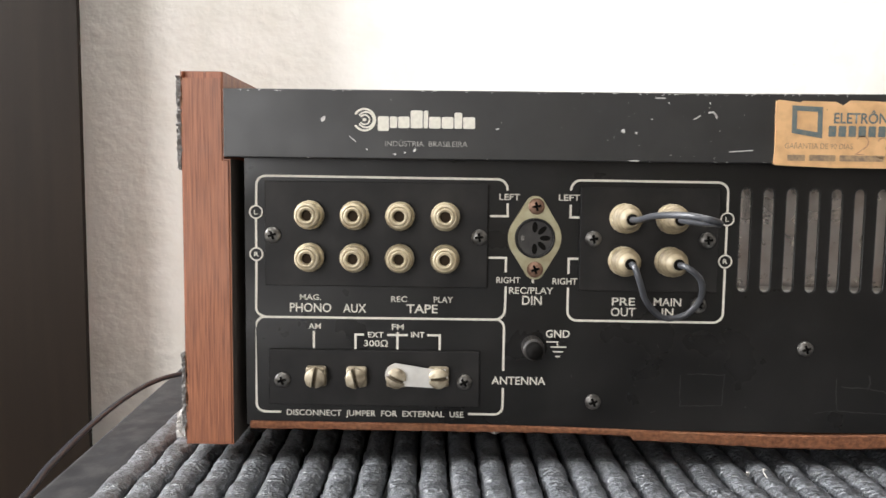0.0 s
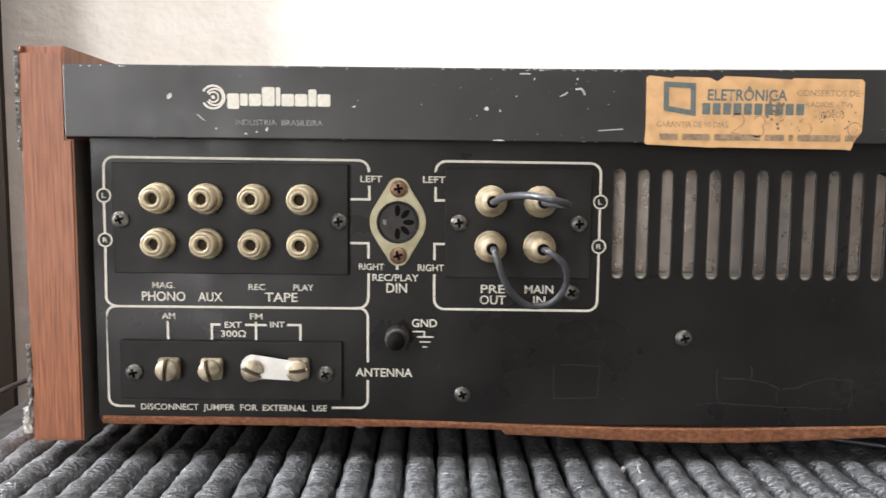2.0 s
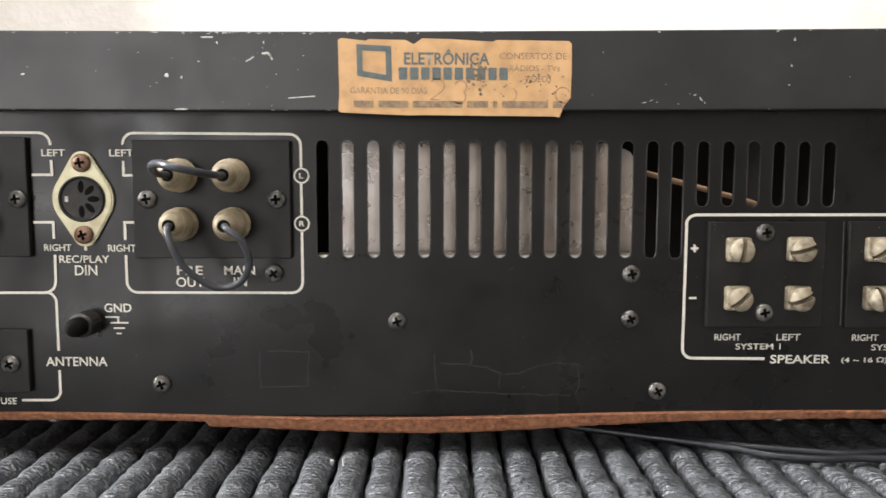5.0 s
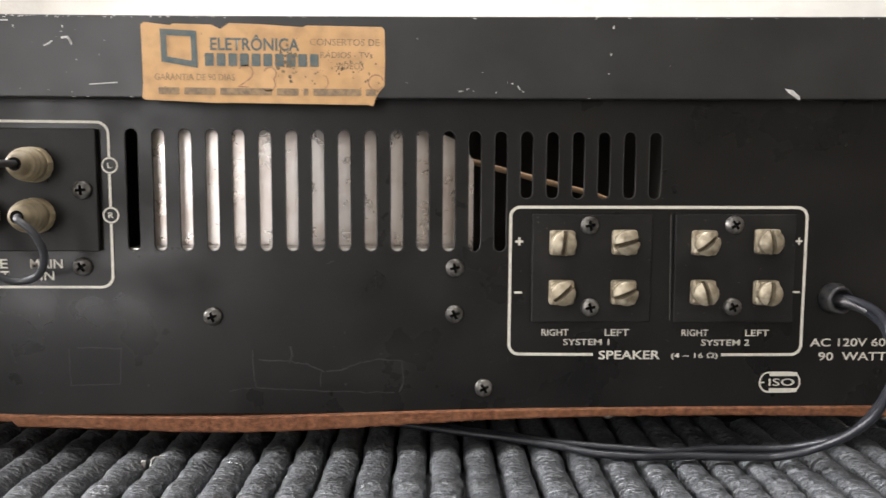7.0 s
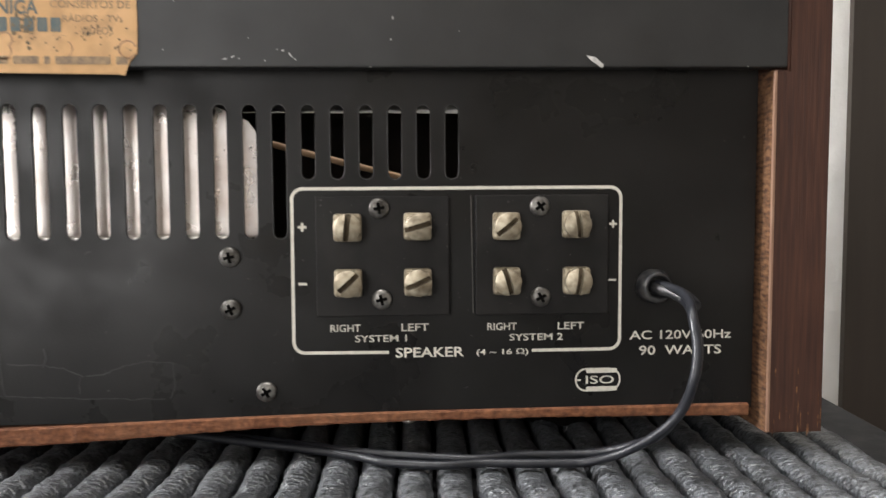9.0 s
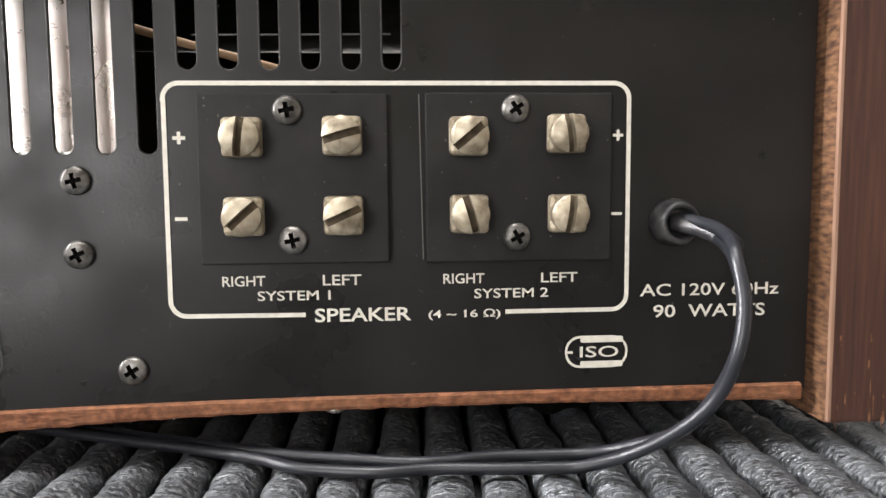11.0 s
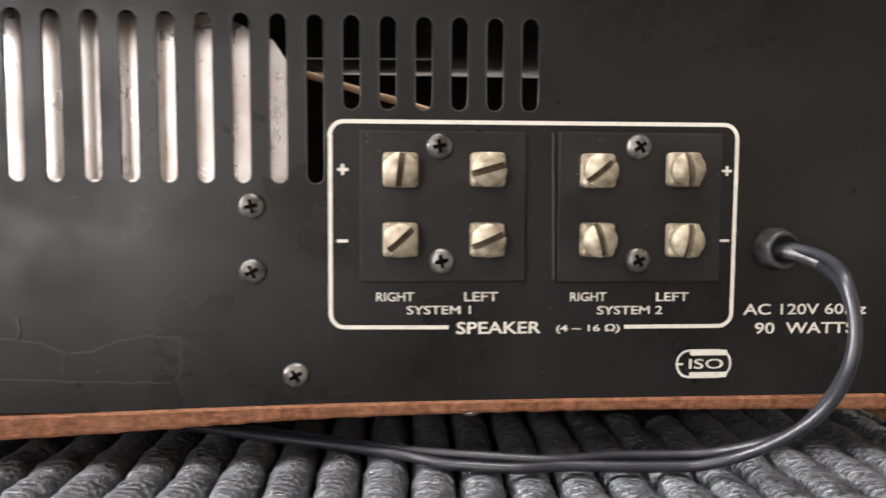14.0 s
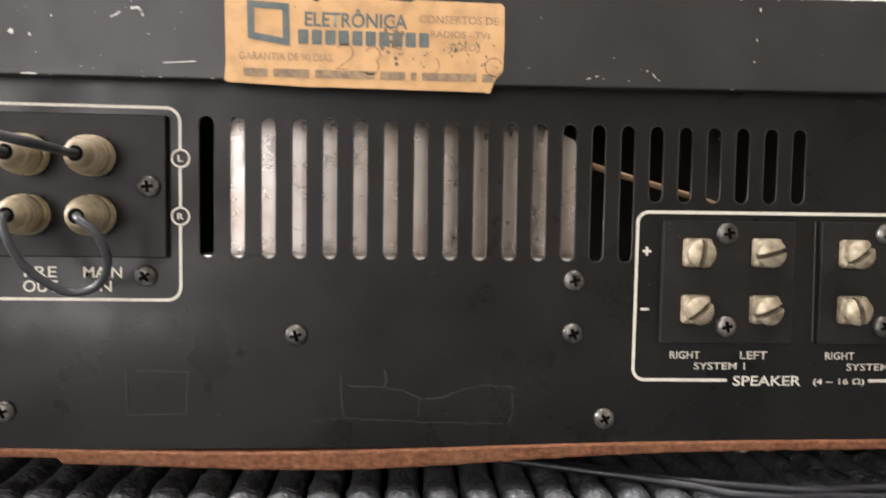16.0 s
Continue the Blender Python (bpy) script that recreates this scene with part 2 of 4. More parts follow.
def box(bm, x0, x1, y0, y1, z0, z1, bevel=0.0, mat=0, segments=2):
    start = len(bm.faces)
    m = Matrix.Translation(((x0 + x1) / 2, (y0 + y1) / 2, (z0 + z1) / 2)) @ Matrix.Diagonal((x1 - x0, y1 - y0, z1 - z0, 1))
    vs = bmesh.ops.create_cube(bm, size=1, matrix=m)["verts"]
    if bevel:
        bmesh.ops.bevel(bm, geom=list({e for v in vs for e in v.link_edges}), offset=bevel, segments=segments, affect="EDGES", profile=0.5)
    bm.faces.ensure_lookup_table()
    for f in bm.faces[start:] if not bevel else bm.faces:
        if not bevel or f.index < 0 or f.index >= start:
            f.material_index = mat
    return bm


def lathe(bm, profile, at=(0, 0, 0), sides=24, mat=0, flats=0, turn=0.0):
    """Turned body on an axis along y; profile rows of (radius, y). flats: makes it a polygon with that many sides."""
    rings = []
    count = flats or sides
    for r, y in profile:
        rings.append([bm.verts.new((at[0] + r * math.cos(turn + math.tau * k / count), at[1] + y, at[2] + r * math.sin(turn + math.tau * k / count))) for k in range(count)])
    for a, b in zip(rings, rings[1:]):
        for k in range(count):
            f = bm.faces.new((a[k], a[(k + 1) % count], b[(k + 1) % count], b[k]))
            f.material_index = mat
            f.smooth = not flats
    for ring in (rings[0], rings[-1]):
        f = bm.faces.new(ring)
        f.material_index = mat
    bmesh.ops.recalc_face_normals(bm, faces=bm.faces)
    return bm


def arc(cx, cz, r, a0, a1, steps=7):
    return [(cx + r * math.cos(radians(a0 + (a1 - a0) * k / steps)), cz + r * math.sin(radians(a0 + (a1 - a0) * k / steps))) for k in range(steps + 1)]


def stroke(bm, pts, w, y, closed=False, mat=0):
    """A flat painted line of width w through points (x, z), on the plane y."""
    n = len(pts)
    left, right = [], []
    for i in range(n):
        a = Vector(pts[(i - 1) % n] if closed or i else pts[i])
        b = Vector(pts[i])
        c = Vector(pts[(i + 1) % n] if closed or i < n - 1 else pts[i])
        d1 = (b - a).normalized() if (b - a).length > 1e-9 else (c - b).normalized()
        d2 = (c - b).normalized() if (c - b).length > 1e-9 else d1
        d = (d1 + d2).normalized()
        nrm = Vector((-d.y, d.x)) * (w / 2) / max(0.5, d.dot(d1))
        left.append(bm.verts.new((b.x + nrm.x, y, b.y + nrm.y)))
        right.append(bm.verts.new((b.x - nrm.x, y, b.y - nrm.y)))
    for i in range(n if closed else n - 1):
        j = (i + 1) % n
        bm.faces.new((left[i], left[j], right[j], right[i])).material_index = mat
    return bm


def fill(bm, pts, y, mat=0):
    f = bm.faces.new([bm.verts.new((x, y, z)) for x, z in pts])
    f.material_index = mat
    return bm


def rounded(x0, x1, z0, z1, r, steps=5):
    return arc(x1 - r, z1 - r, r, 0, 90, steps) + arc(x0 + r, z1 - r, r, 90, 180, steps) + arc(x0 + r, z0 + r, r, 180, 270, steps) + arc(x1 - r, z0 + r, r, 270, 360, steps)


def tube(bm, pts, r, sides=10, steps=8, mat=0, flat=1.0):
    """A round cable through points, smoothed."""
    p = [Vector(q) for q in pts]
    line = []
    for i in range(len(p) - 1):
        a, b, c, d = p[max(i - 1, 0)], p[i], p[i + 1], p[min(i + 2, len(p) - 1)]
        for k in range(steps):
            t = k / steps
            line.append(0.5 * ((2 * b) + (c - a) * t + (2 * a - 5 * b + 4 * c - d) * t * t + (3 * b - a - 3 * c + d) * t ** 3))
    line.append(p[-1])
    rings, up = [], None
    for i, q in enumerate(line):
        d = (line[min(i + 1, len(line) - 1)] - line[max(i - 1, 0)]).normalized()
        if up is None:
            up = d.orthogonal().normalized()
        up = (up - d * up.dot(d)).normalized()
        side = d.cross(up)
        rings.append([bm.verts.new(q + r * (up * math.cos(math.tau * k / sides) + side * math.sin(math.tau * k / sides) * flat)) for k in range(sides)])
    for a, b in zip(rings, rings[1:]):
        for k in range(sides):
            f = bm.faces.new((a[k], a[(k + 1) % sides], b[(k + 1) % sides], b[k]))
            f.material_index, f.smooth = mat, True
    bm.faces.new(rings[0][::-1]).material_index = mat
    bm.faces.new(rings[-1]).material_index = mat
    return bm


def text(name, words, x0, x1, z0, z1, y, mat, parent, bold=0.012, label=""):
    """Printed words that fill the given rectangle of an upright plane facing -y."""
    cu = bpy.data.curves.new(name, "FONT")
    cu.body, cu.size, cu.offset, cu.resolution_u = words, 1.0, bold, 3
    tmp = bpy.data.objects.new(name, cu)
    scene.collection.objects.link(tmp)
    bpy.context.view_layer.update()
    me = bpy.data.meshes.new_from_object(tmp.evaluated_get(bpy.context.evaluated_depsgraph_get()))
    bpy.data.objects.remove(tmp)
    xs, ys = [v.co.x for v in me.vertices], [v.co.y for v in me.vertices]
    ax, bx, top = min(xs), max(xs), 0.729 if "(" not in words else max(ys)
    low = 0.0 if "(" not in words else min(ys)
    for v in me.vertices:
        v.co = (x0 + (v.co.x - ax) / (bx - ax) * (x1 - x0), y, z0 + (v.co.y - low) / (top - low) * (z1 - z0))
    me.materials.clear()
    me.materials.append(mat)
    ob = new(name, me)
    ob.parent = parent
    if label:
        tagged(ob, label)
    return ob


MM = 0.001

# ---- the room ----
def slab(name, x0, x1, y0, y1, z0, z1, mat, kind="structure", label="", category=""):
    ob = part(name, box(bmesh.new(), x0, x1, y0, y1, z0, z1), mat)
    return tagged(ob, label, category, kind=kind)


bm = bmesh.new()
bmesh.ops.create_grid(bm, x_segments=260, y_segments=200, size=0.5, matrix=pose(0.0, 0.39, 0.47, 90, 0, 0) @ Matrix.Diagonal((2.60, 2.06, 1, 1)))
for v in bm.verts:
    v.co.y += 0.0010 * noise.noise(v.co * 7) + 0.0004 * noise.noise(v.co * 40)
box(bm, -1.30, 1.30, 0.395, 0.55, -0.56, 1.50)
tagged(part("wall_back", bm, PLASTER, smooth=False), "rough white plastered wall behind the receiver", "wall", kind="structure")
slab("wall_panel_left", -1.29, -0.3095, 0.300, 0.305, -0.56, 1.50, DARKWOOD, label="dark brown wooden panel standing before the white wall", category="panel")
slab("wall_panel_right", 0.5380, 1.29, 0.300, 0.305, -0.56, 1.50, PANEL_SHEEN, label="wooden panel standing before the white wall, sheen in its grey-brown colour", category="panel")
slab("floor", -1.30, 1.30, -2.2, 0.55, -0.60, -0.56, FLOOR, label="dark brown floor of the room", category="floor")
bm = bmesh.new()
box(bm, -1.30, 1.30, -2.2, -0.40, 1.50, 1.54)
box(bm, -1.30, 1.30, 0.10, 0.55, 1.50, 1.54)
box(bm, -1.30, -0.20, -0.40, 0.10, 1.50, 1.54)
box(bm, 0.30, 1.30, -0.40, 0.10, 1.50, 1.54)
tagged(part("ceiling", bm, CEILING), "plain white painted ceiling with an opening for the added overhead lamp", "ceiling", kind="structure")
bm = bmesh.new()
box(bm, -1.40, -1.30, -2.3, -2.2, -0.56, 1.50)
box(bm, -0.56, 1.40, -2.3, -2.2, -0.56, 1.50)
box(bm, -1.30, -0.56, -2.3, -2.2, -0.56, -0.40)
box(bm, -1.30, -0.56, -2.3, -2.2, 1.25, 1.50)
tagged(part("wall_front", bm, FRONTWALL), "plain painted room wall with a tall window opening", "wall", kind="structure")


def wall_with_window(name, x0, x1, ya, yb, za, zb):
    bm = bmesh.new()
    box(bm, x0, x1, -2.2, ya, -0.56, 1.50)
    box(bm, x0, x1, yb, 0.55, -0.56, 1.50)
    box(bm, x0, x1, ya, yb, -0.56, za)
    box(bm, x0, x1, ya, yb, zb, 1.50)
    return tagged(part(name, bm, ROOMWALL), "plain painted room wall with a window opening", "wall", kind="structure")


wall_with_window("wall_left", -1.40, -1.30, -0.225, 0.125, 0.195, 1.245)
slab("wall_right", 1.30, 1.40, -2.2, 0.55, -0.56, 1.50, ROOMWALL, label="plain painted room wall", category="wall")

# ---- table and ribbed mat ----
table = empty("low_table", (0.1, 0.0, -0.56))
tagged(table, "dark charcoal low table with a smooth top carrying a ribbed mat", "table")
bm = box(bmesh.new(), -0.2810, 0.2865, -0.26, 0.335, 0.5185, 0.5485, 0.002)
for v in bm.verts:
    v.co.x += 0.007 - 0.080 * v.co.y if v.co.x < 0 else 0.090 * v.co.y - 0.001
top = part("table_top", bm, TABLE, table)
for sx in (-0.255, 0.255):
    for sy in (-0.22, 0.30):
        part("leg", box(bmesh.new(), sx - 0.02, sx + 0.02, sy - 0.02, sy + 0.02, 0.0, 0.519, 0.002), TABLE, table)

ROPE_R, PITCH = 0.00475, 0.01062


def rope_mesh(seed):
    """One soft rib: crosswise tufts in front, where it shows, plainer under the receiver."""
    bm = bmesh.new()
    sides = 18
    ys = [-0.245 + 0.00075 * i for i in range(390)] + [0.0475 + 0.006 * i for i in range(39)]
    rings = []
    for y in ys:
        ring = []
        lump = 0.06 * noise.noise(Vector((seed * 5.0, y * 45, 0.0)))
        wob = 0.0007 * noise.noise(Vector((seed * 9.0, y * 16, 2.0)))
        for k in range(sides):
            a = math.tau * k / sides
            ca, sa = math.cos(a), math.sin(a)
            q = Vector((ca * 0.55 + seed * 3.1, y * 120, sa * 0.55))
            tuft = 1 - abs(noise.noise(Vector((ca * 0.9 + seed * 7.0, (y + 0.0022 * ca) * 330, sa * 0.4))))
            r = ROPE_R * (1 + lump) + 0.00075 * noise.noise(q) + 0.00040 * noise.noise(q * 2.7) + 0.00055 * (tuft - 0.75) + 0.00016 * noise.noise(Vector((q.x * 4, y * 900, q.z * 4)))
            ring.append(bm.verts.new((r * math.copysign(abs(ca) ** 0.86, ca) * 0.96 + wob, y, r * math.copysign(abs(sa) ** 0.82, sa) * 0.88)))
        rings.append(ring)
    for a, b in zip(rings, rings[1:]):
        for k in range(sides):
            bm.faces.new((a[k], a[(k + 1) % sides], b[(k + 1) % sides], b[k])).smooth = True
    bm.faces.new(rings[0][::-1])
    bm.faces.new(rings[-1])
    bmesh.ops.recalc_face_normals(bm, faces=bm.faces)
    me = bpy.data.meshes.new("rope")
    bm.to_mesh(me)
    bm.free()
    me.materials.append(ROPE)
    return me


mat_thing = empty("ribbed_mat", (0.1, 0.0, -0.0115))
tagged(mat_thing, "thick grey chenille mat of parallel soft ribs on the table", "mat")
# backing in dark charcoal: the shade of the gaps is put into its colour
part("backing", box(bmesh.new(), -0.2555, 0.2525, -0.25, 0.28, 0.0002, 0.0016), TABLE, mat_thing)
rope_meshes = [rope_mesh(s) for s in range(6)]
GAP0 = -0.0402
for k in range(-10, 37):
    x = GAP0 + (k + 0.5) * PITCH
    ob = new("rib", rope_meshes[(k * 5 + k // 3) % 6])
    ob.parent = mat_thing
    ob.matrix_local = pose(x - 0.1, 0, 0.0056, 0, 0, -math.degrees(math.atan(-0.012 + 0.24 * x)))

# ---- the receiver ----
rec = empty("stereo_receiver", (0.107, 0.0, 0.0))
tagged(rec, "vintage black stereo receiver with red-brown wooden ends on the mat", "receiver")
ORIGIN = Vector((0.107, 0, 0))


def place(ob):
    """Parts are modelled in room coordinates; the receiver's base is their parent."""
    ob.matrix_parent_inverse = Matrix.Translation(-ORIGIN)
    return ob


PX0, PX1, PZ0, PZ1 = -0.1020, 0.3178, 0.0105, 0.1088
SLOT_W = 0.0020


def back_panel():
    bm = bmesh.new()
    xs = [0.0730 + 0.00788 * k for k in range(21)]
    ends = [(0.0606 + SLOT_W, 0.0974 - SLOT_W)] * 15 + [(0.0768 + SLOT_W, 0.0974 - SLOT_W)] * 6
    half = 0.00788 / 2

    def quad(x0, x1, z0, z1):
        fill(bm, [(x0, z0), (x1, z0), (x1, z1), (x0, z1)], 0)

    quad(PX0, xs[0] - half, PZ0, PZ1)
    quad(xs[-1] + half, PX1, PZ0, PZ1)
    for x, (za, zb) in zip(xs, ends):
        a, b = x - half, x + half
        quad(a, x - SLOT_W, za, zb)
        quad(x + SLOT_W, b, za, zb)
        for zc, sign, edge in ((zb, 1, PZ1), (za, -1, PZ0)):
            ring = arc(x, zc, SLOT_W, 180, 180 - 180 * sign, 10)
            fill(bm, [(a, zc), ring[0], *ring[1:6], (x, edge), (a, edge)], 0)
            fill(bm, [*ring[5:11], (b, zc), (b, edge), (x, edge)], 0)
    bmesh.ops.remove_doubles(bm, verts=bm.verts, dist=1e-6)
    bmesh.ops.recalc_face_normals(bm, faces=bm.faces)
    if sum(f.normal.y for f in bm.faces) > 0:
        bmesh.ops.reverse_faces(bm, faces=bm.faces)
    ob = part("back_panel", bm, BLACK, rec, "scuffed black enamelled steel rear panel with vent slots")
    mod = ob.modifiers.new("thickness", "SOLIDIFY")
    mod.thickness, mod.offset = 0.0013, -1
    return place(ob)


panel = back_panel()
# rolled edge round every slot, coloured lighter than the panel
for k in range(21):
    x, za = 0.0730 + 0.00788 * k, 0.0626 if k < 15 else 0.0788
    ring = arc(x, 0.0954, SLOT_W, 0, 180, 8) + arc(x, za, SLOT_W, 180, 360, 8)
    ring.append(ring[0])
    part("slot_rim", tube(bmesh.new(), [(rx, 0.0002, rz) for rx, rz in ring], 0.00024, 6, 1), RIM, panel)

# inside of the chassis, seen through the slots
chassis = place(part("chassis", box(bmesh.new(), -0.1000, 0.3155, 0.0016, 0.277, 0.0126, 0.0140), INSIDE, rec, "dark inside of the chassis, its colour lifted for lens haze"))
part("chassis_wall", box(bmesh.new(), -0.1020, -0.1005, 0.0016, 0.28, 0.0125, 0.1276), INSIDE, chassis)
part("chassis_wall", box(bmesh.new(), 0.3160, 0.3175, 0.0016, 0.28, 0.0125, 0.1276), INSIDE, chassis)
part("chassis_wall", box(bmesh.new(), -0.1000, 0.3155, 0.278, 0.28, 0.0125, 0.1276), INSIDE, chassis)

# scuffed metal shield behind the slots, with a cut corner
bm = bmesh.new()
outline = [(0.0730, 0.0560), (0.1762, 0.0560), (0.1762, 0.0885), (0.1722, 0.0945), (0.1600, 0.1000), (0.0730, 0.1000)]
fill(bm, outline, 0.0150)
geo = bmesh.ops.extrude_face_region(bm, geom=list(bm.faces))
for v in geo["geom"]:
    if isinstance(v, bmesh.types.BMVert):
        v.co.y += 0.0015
bmesh.ops.recalc_face_normals(bm, faces=bm.faces)
place(part("heat_shield", bm, ALU, rec, "scuffed aluminium shield behind the vent slots"))
rng = random.Random(21)
for k in range(46):
    x, z, a, d = rng.uniform(0.078, 0.170), rng.uniform(0.062, 0.096), rng.gauss(0.3, 0.5), rng.uniform(0.0004, 0.0014)
    bend = rng.uniform(-0.0003, 0.0003)
    scuff = stroke(bmesh.new(), [(x, z), (x + d * 0.5 * math.cos(a), z + d * 0.5 * math.sin(a) + bend), (x + d * math.cos(a), z + d * math.sin(a))], rng.uniform(0.00012, 0.00034), 0.01495)
    place(part("scuff", scuff, SCUFF, rec))
place(part("chassis_lip", box(bmesh.new(), 0.0700, 0.1720, 0.0014, 0.0120, 0.0596, 0.0614), JUMPER, rec, "bright metal lip behind the slots"))
place(part("inner_wire", tube(bmesh.new(), [(0.170, 0.022, 0.0905), (0.185, 0.026, 0.0865), (0.205, 0.030, 0.0815), (0.222, 0.034, 0.0770), (0.240, 0.040, 0.0700)], 0.0010), TANWIRE, rec, "thin tan wire"))

def lift(x, z):
    """The cover has sprung up towards its right end, a little more at the top than at its lower edge."""
    k = max(0.0, (x - 0.05) / 0.272) ** 1.4
    return (0.0017 + 0.0011 * (z - 0.1056) / 0.0232) * k


def sprung(bm):
    for k in range(14):
        bmesh.ops.bisect_plane(bm, geom=list(bm.verts) + list(bm.edges) + list(bm.faces), plane_co=(0.05 + 0.02 * k, 0, 0), plane_no=(1, 0, 0))
    for v in bm.verts:
        v.co.z += lift(v.co.x, v.co.z)
    return bm


# top cover: front flange, top sheet, folded lower edge
bm = bmesh.new()
box(bm, -0.1075, 0.3233, -0.0056, -0.0044, 0.1056, 0.1288, 0.0004)
sprung(bm)
cover = place(part("top_cover", bm, LID, rec, "black enamelled top cover with chipped paint along its edge"))
# unseen openings added: front one lights the inside, rear slit shows as bright line
bm = bmesh.new()
cols, rows = (-0.1055, 0.0800, 0.1350, 0.2330, 0.2800, 0.3185), (-0.0040, 0.0200, 0.0600, 0.2290, 0.2335, 0.2950)
grid = [[bm.verts.new((x, y, 0.1276)) for x in cols] for y in rows]
for j in range(5):
    for i in range(5):
        if not (j == 1 and 1 <= i <= 3 or j == 3 and i == 2):
            bm.faces.new((grid[j][i], grid[j][i + 1], grid[j + 1][i + 1], grid[j + 1][i]))
geo = bmesh.ops.extrude_face_region(bm, geom=list(bm.faces))
bmesh.ops.translate(bm, verts=[v for v in geo["geom"] if isinstance(v, bmesh.types.BMVert)], vec=(0, 0, 0.001))
bmesh.ops.recalc_face_normals(bm, faces=bm.faces)
part("top_sheet", sprung(bm), LID, cover, "black top sheet with two long openings added to let light in")
part("folded_edge", sprung(box(bmesh.new(), -0.1070, 0.3200, -0.0042, -0.0012, 0.1056, 0.1066, 0.0003)), LID, cover)


def wood_side(x0, x1, notch, inner, veneer, edge, front=-0.0040, step=0.1050):
    """Wooden end panel with a shallow step where the cover sits; inner: the side that faces the rear panel (+1 or -1)."""
    pts = [(x0, 0.0042), (x1, 0.0042), (x1, step), (notch, step), (notch, 0.1349), (x0, 0.1349)] if inner > 0 else [(x0, 0.0042), (x1, 0.0042), (x1, 0.1349), (notch, 0.1349), (notch, step), (x0, step)]
    bm = fill(bmesh.new(), pts, front)
    geo = bmesh.ops.extrude_face_region(bm, geom=list(bm.faces))
    bmesh.ops.translate(bm, verts=[v for v in geo["geom"] if isinstance(v, bmesh.types.BMVert)], vec=(0, 0.300 - front, 0))
    bmesh.ops.recalc_face_normals(bm, faces=bm.faces)
    edges = [e for e in bm.edges if all(v.co.z > 0.13 for v in e.verts) or all(v.co.y < -0.003 for v in e.verts)]
    lip = [e for e in edges if all(v.co.z > 0.13 and v.co.y < -0.003 for v in e.verts)]
    bmesh.ops.bevel(bm, geom=[e for e in edges if e not in lip], offset=0.0006, segments=2, affect="EDGES")
    lip = [e for e in bm.edges if all(v.co.z > 0.1348 and v.co.y < -0.0033 for v in e.verts) and abs(e.verts[0].co.x - e.verts[1].co.x) > 0.005]
    bmesh.ops.bevel(bm, geom=lip, offset=0.0026, segments=4, affect="EDGES")
    bm.normal_update()
    face_x = x1 if inner > 0 else x0
    for f in bm.faces:
        f.material_index = 1 if f.normal.x * inner > 0.9 and abs(f.calc_center_median().x - face_x) < 0.0004 else 0
    return place(part("side_panel", bm, [veneer, edge], rec, "veneered wooden end panel with worn edges"))


wood_side(-0.1226, -0.1058, -0.1080, 1, WOOD, INSIDE)
wood_side(0.3200, 0.3364, 0.3238, -1, RIGHTVENEER, RAWWOOD, -0.0052, 0.1067)
place(part("lipping", box(bmesh.new(), 0.3197, 0.3206, -0.0055, -0.0046, 0.0046, 0.1063, 0.0002), PALELIP, rec, "thin pale veneer lipping along the wood's edge"))


rng = random.Random(11)
bm = bmesh.new()
for k in range(26):
    z = rng.choice((rng.uniform(0.005, 0.04), rng.uniform(0.005, 0.04), rng.uniform(0.115, 0.133), rng.uniform(0.005, 0.13)))
    h, w = rng.uniform(0.0008, 0.0035), rng.uniform(0.0003, 0.0011)
    x = -0.1222
    ring = [(x + w * rng.uniform(0.2, 1.0) * math.cos(a) * (1 if math.cos(a) > 0 else 0.1), z + h * rng.uniform(0.6, 1.0) * math.sin(a)) for a in [math.tau * j / 9 for j in range(9)]]
    fill(bm, ring, -0.00412)
for k in range(20):
    x, z = rng.uniform(0.3206, 0.3360), 0.0046 + abs(rng.gauss(0, 0.006))
    h, w = rng.uniform(0.0006, 0.0030), rng.uniform(0.0001, 0.0003)
    fill(bm, [(x + w * rng.uniform(0.3, 1.0) * math.cos(a), z + h * rng.uniform(0.5, 1.0) * math.sin(a)) for a in [math.tau * j / 8 for j in range(8)]], -0.00532 - 0.000001 * k)
tagged(place(part("wear", bm, RAWWOOD, rec)), "pale worn spots on the wood's edge", kind="stuff")


def fuzz(x0, x1, y0, y1, z0, z1, amount, cuts=14):
    bm = box(bmesh.new(), x0, x1, y0, y1, z0, z1)
    bmesh.ops.subdivide_edges(bm, edges=bm.edges, cuts=cuts, use_grid_fill=True)
    for v in bm.verts:
        v.co += Vector((noise.noise(v.co * 1300), noise.noise(v.co * 1160 + Vector((5, 0, 0))), noise.noise(v.co * 990 + Vector((0, 9, 0))))) * amount
    return bm


place(part("felt_pad", fuzz(-0.1240, -0.1226, -0.0035, 0.02, 0.1015, 0.1330, 0.0007, 34), FELT, rec, "frayed grey felt strip glued to the wood"))
place(part("felt_pad", fuzz(-0.1240, -0.1226, -0.0035, 0.02, 0.0110, 0.0370, 0.0007, 34), FELT, rec, "frayed grey felt strip glued to the wood"))
place(part("lint", fuzz(-0.1262, -0.1235, -0.0030, 0.006, 0.0065, 0.0150, 0.0012, 8), LINT, rec, "tuft of white lint"))


# sagging fibreboard bottom
def board_low(x):
    low = 0.0093 - 0.0044 * math.exp(-((x - 0.104) / 0.064) ** 2) - 0.0009 * max(0, (x - 0.26) / 0.056)
    if x > 0.0362:
        low -= 0.0009 * math.exp(-(x - 0.0362) / 0.03)
    elif x > -0.02:
        low += 0.0007 * (x + 0.02) / 0.056
    return low + 0.00022 * noise.noise(Vector((x * 220, 0, 0))) + 0.00016 * noise.noise(Vector((x * 900, 0, 0)))


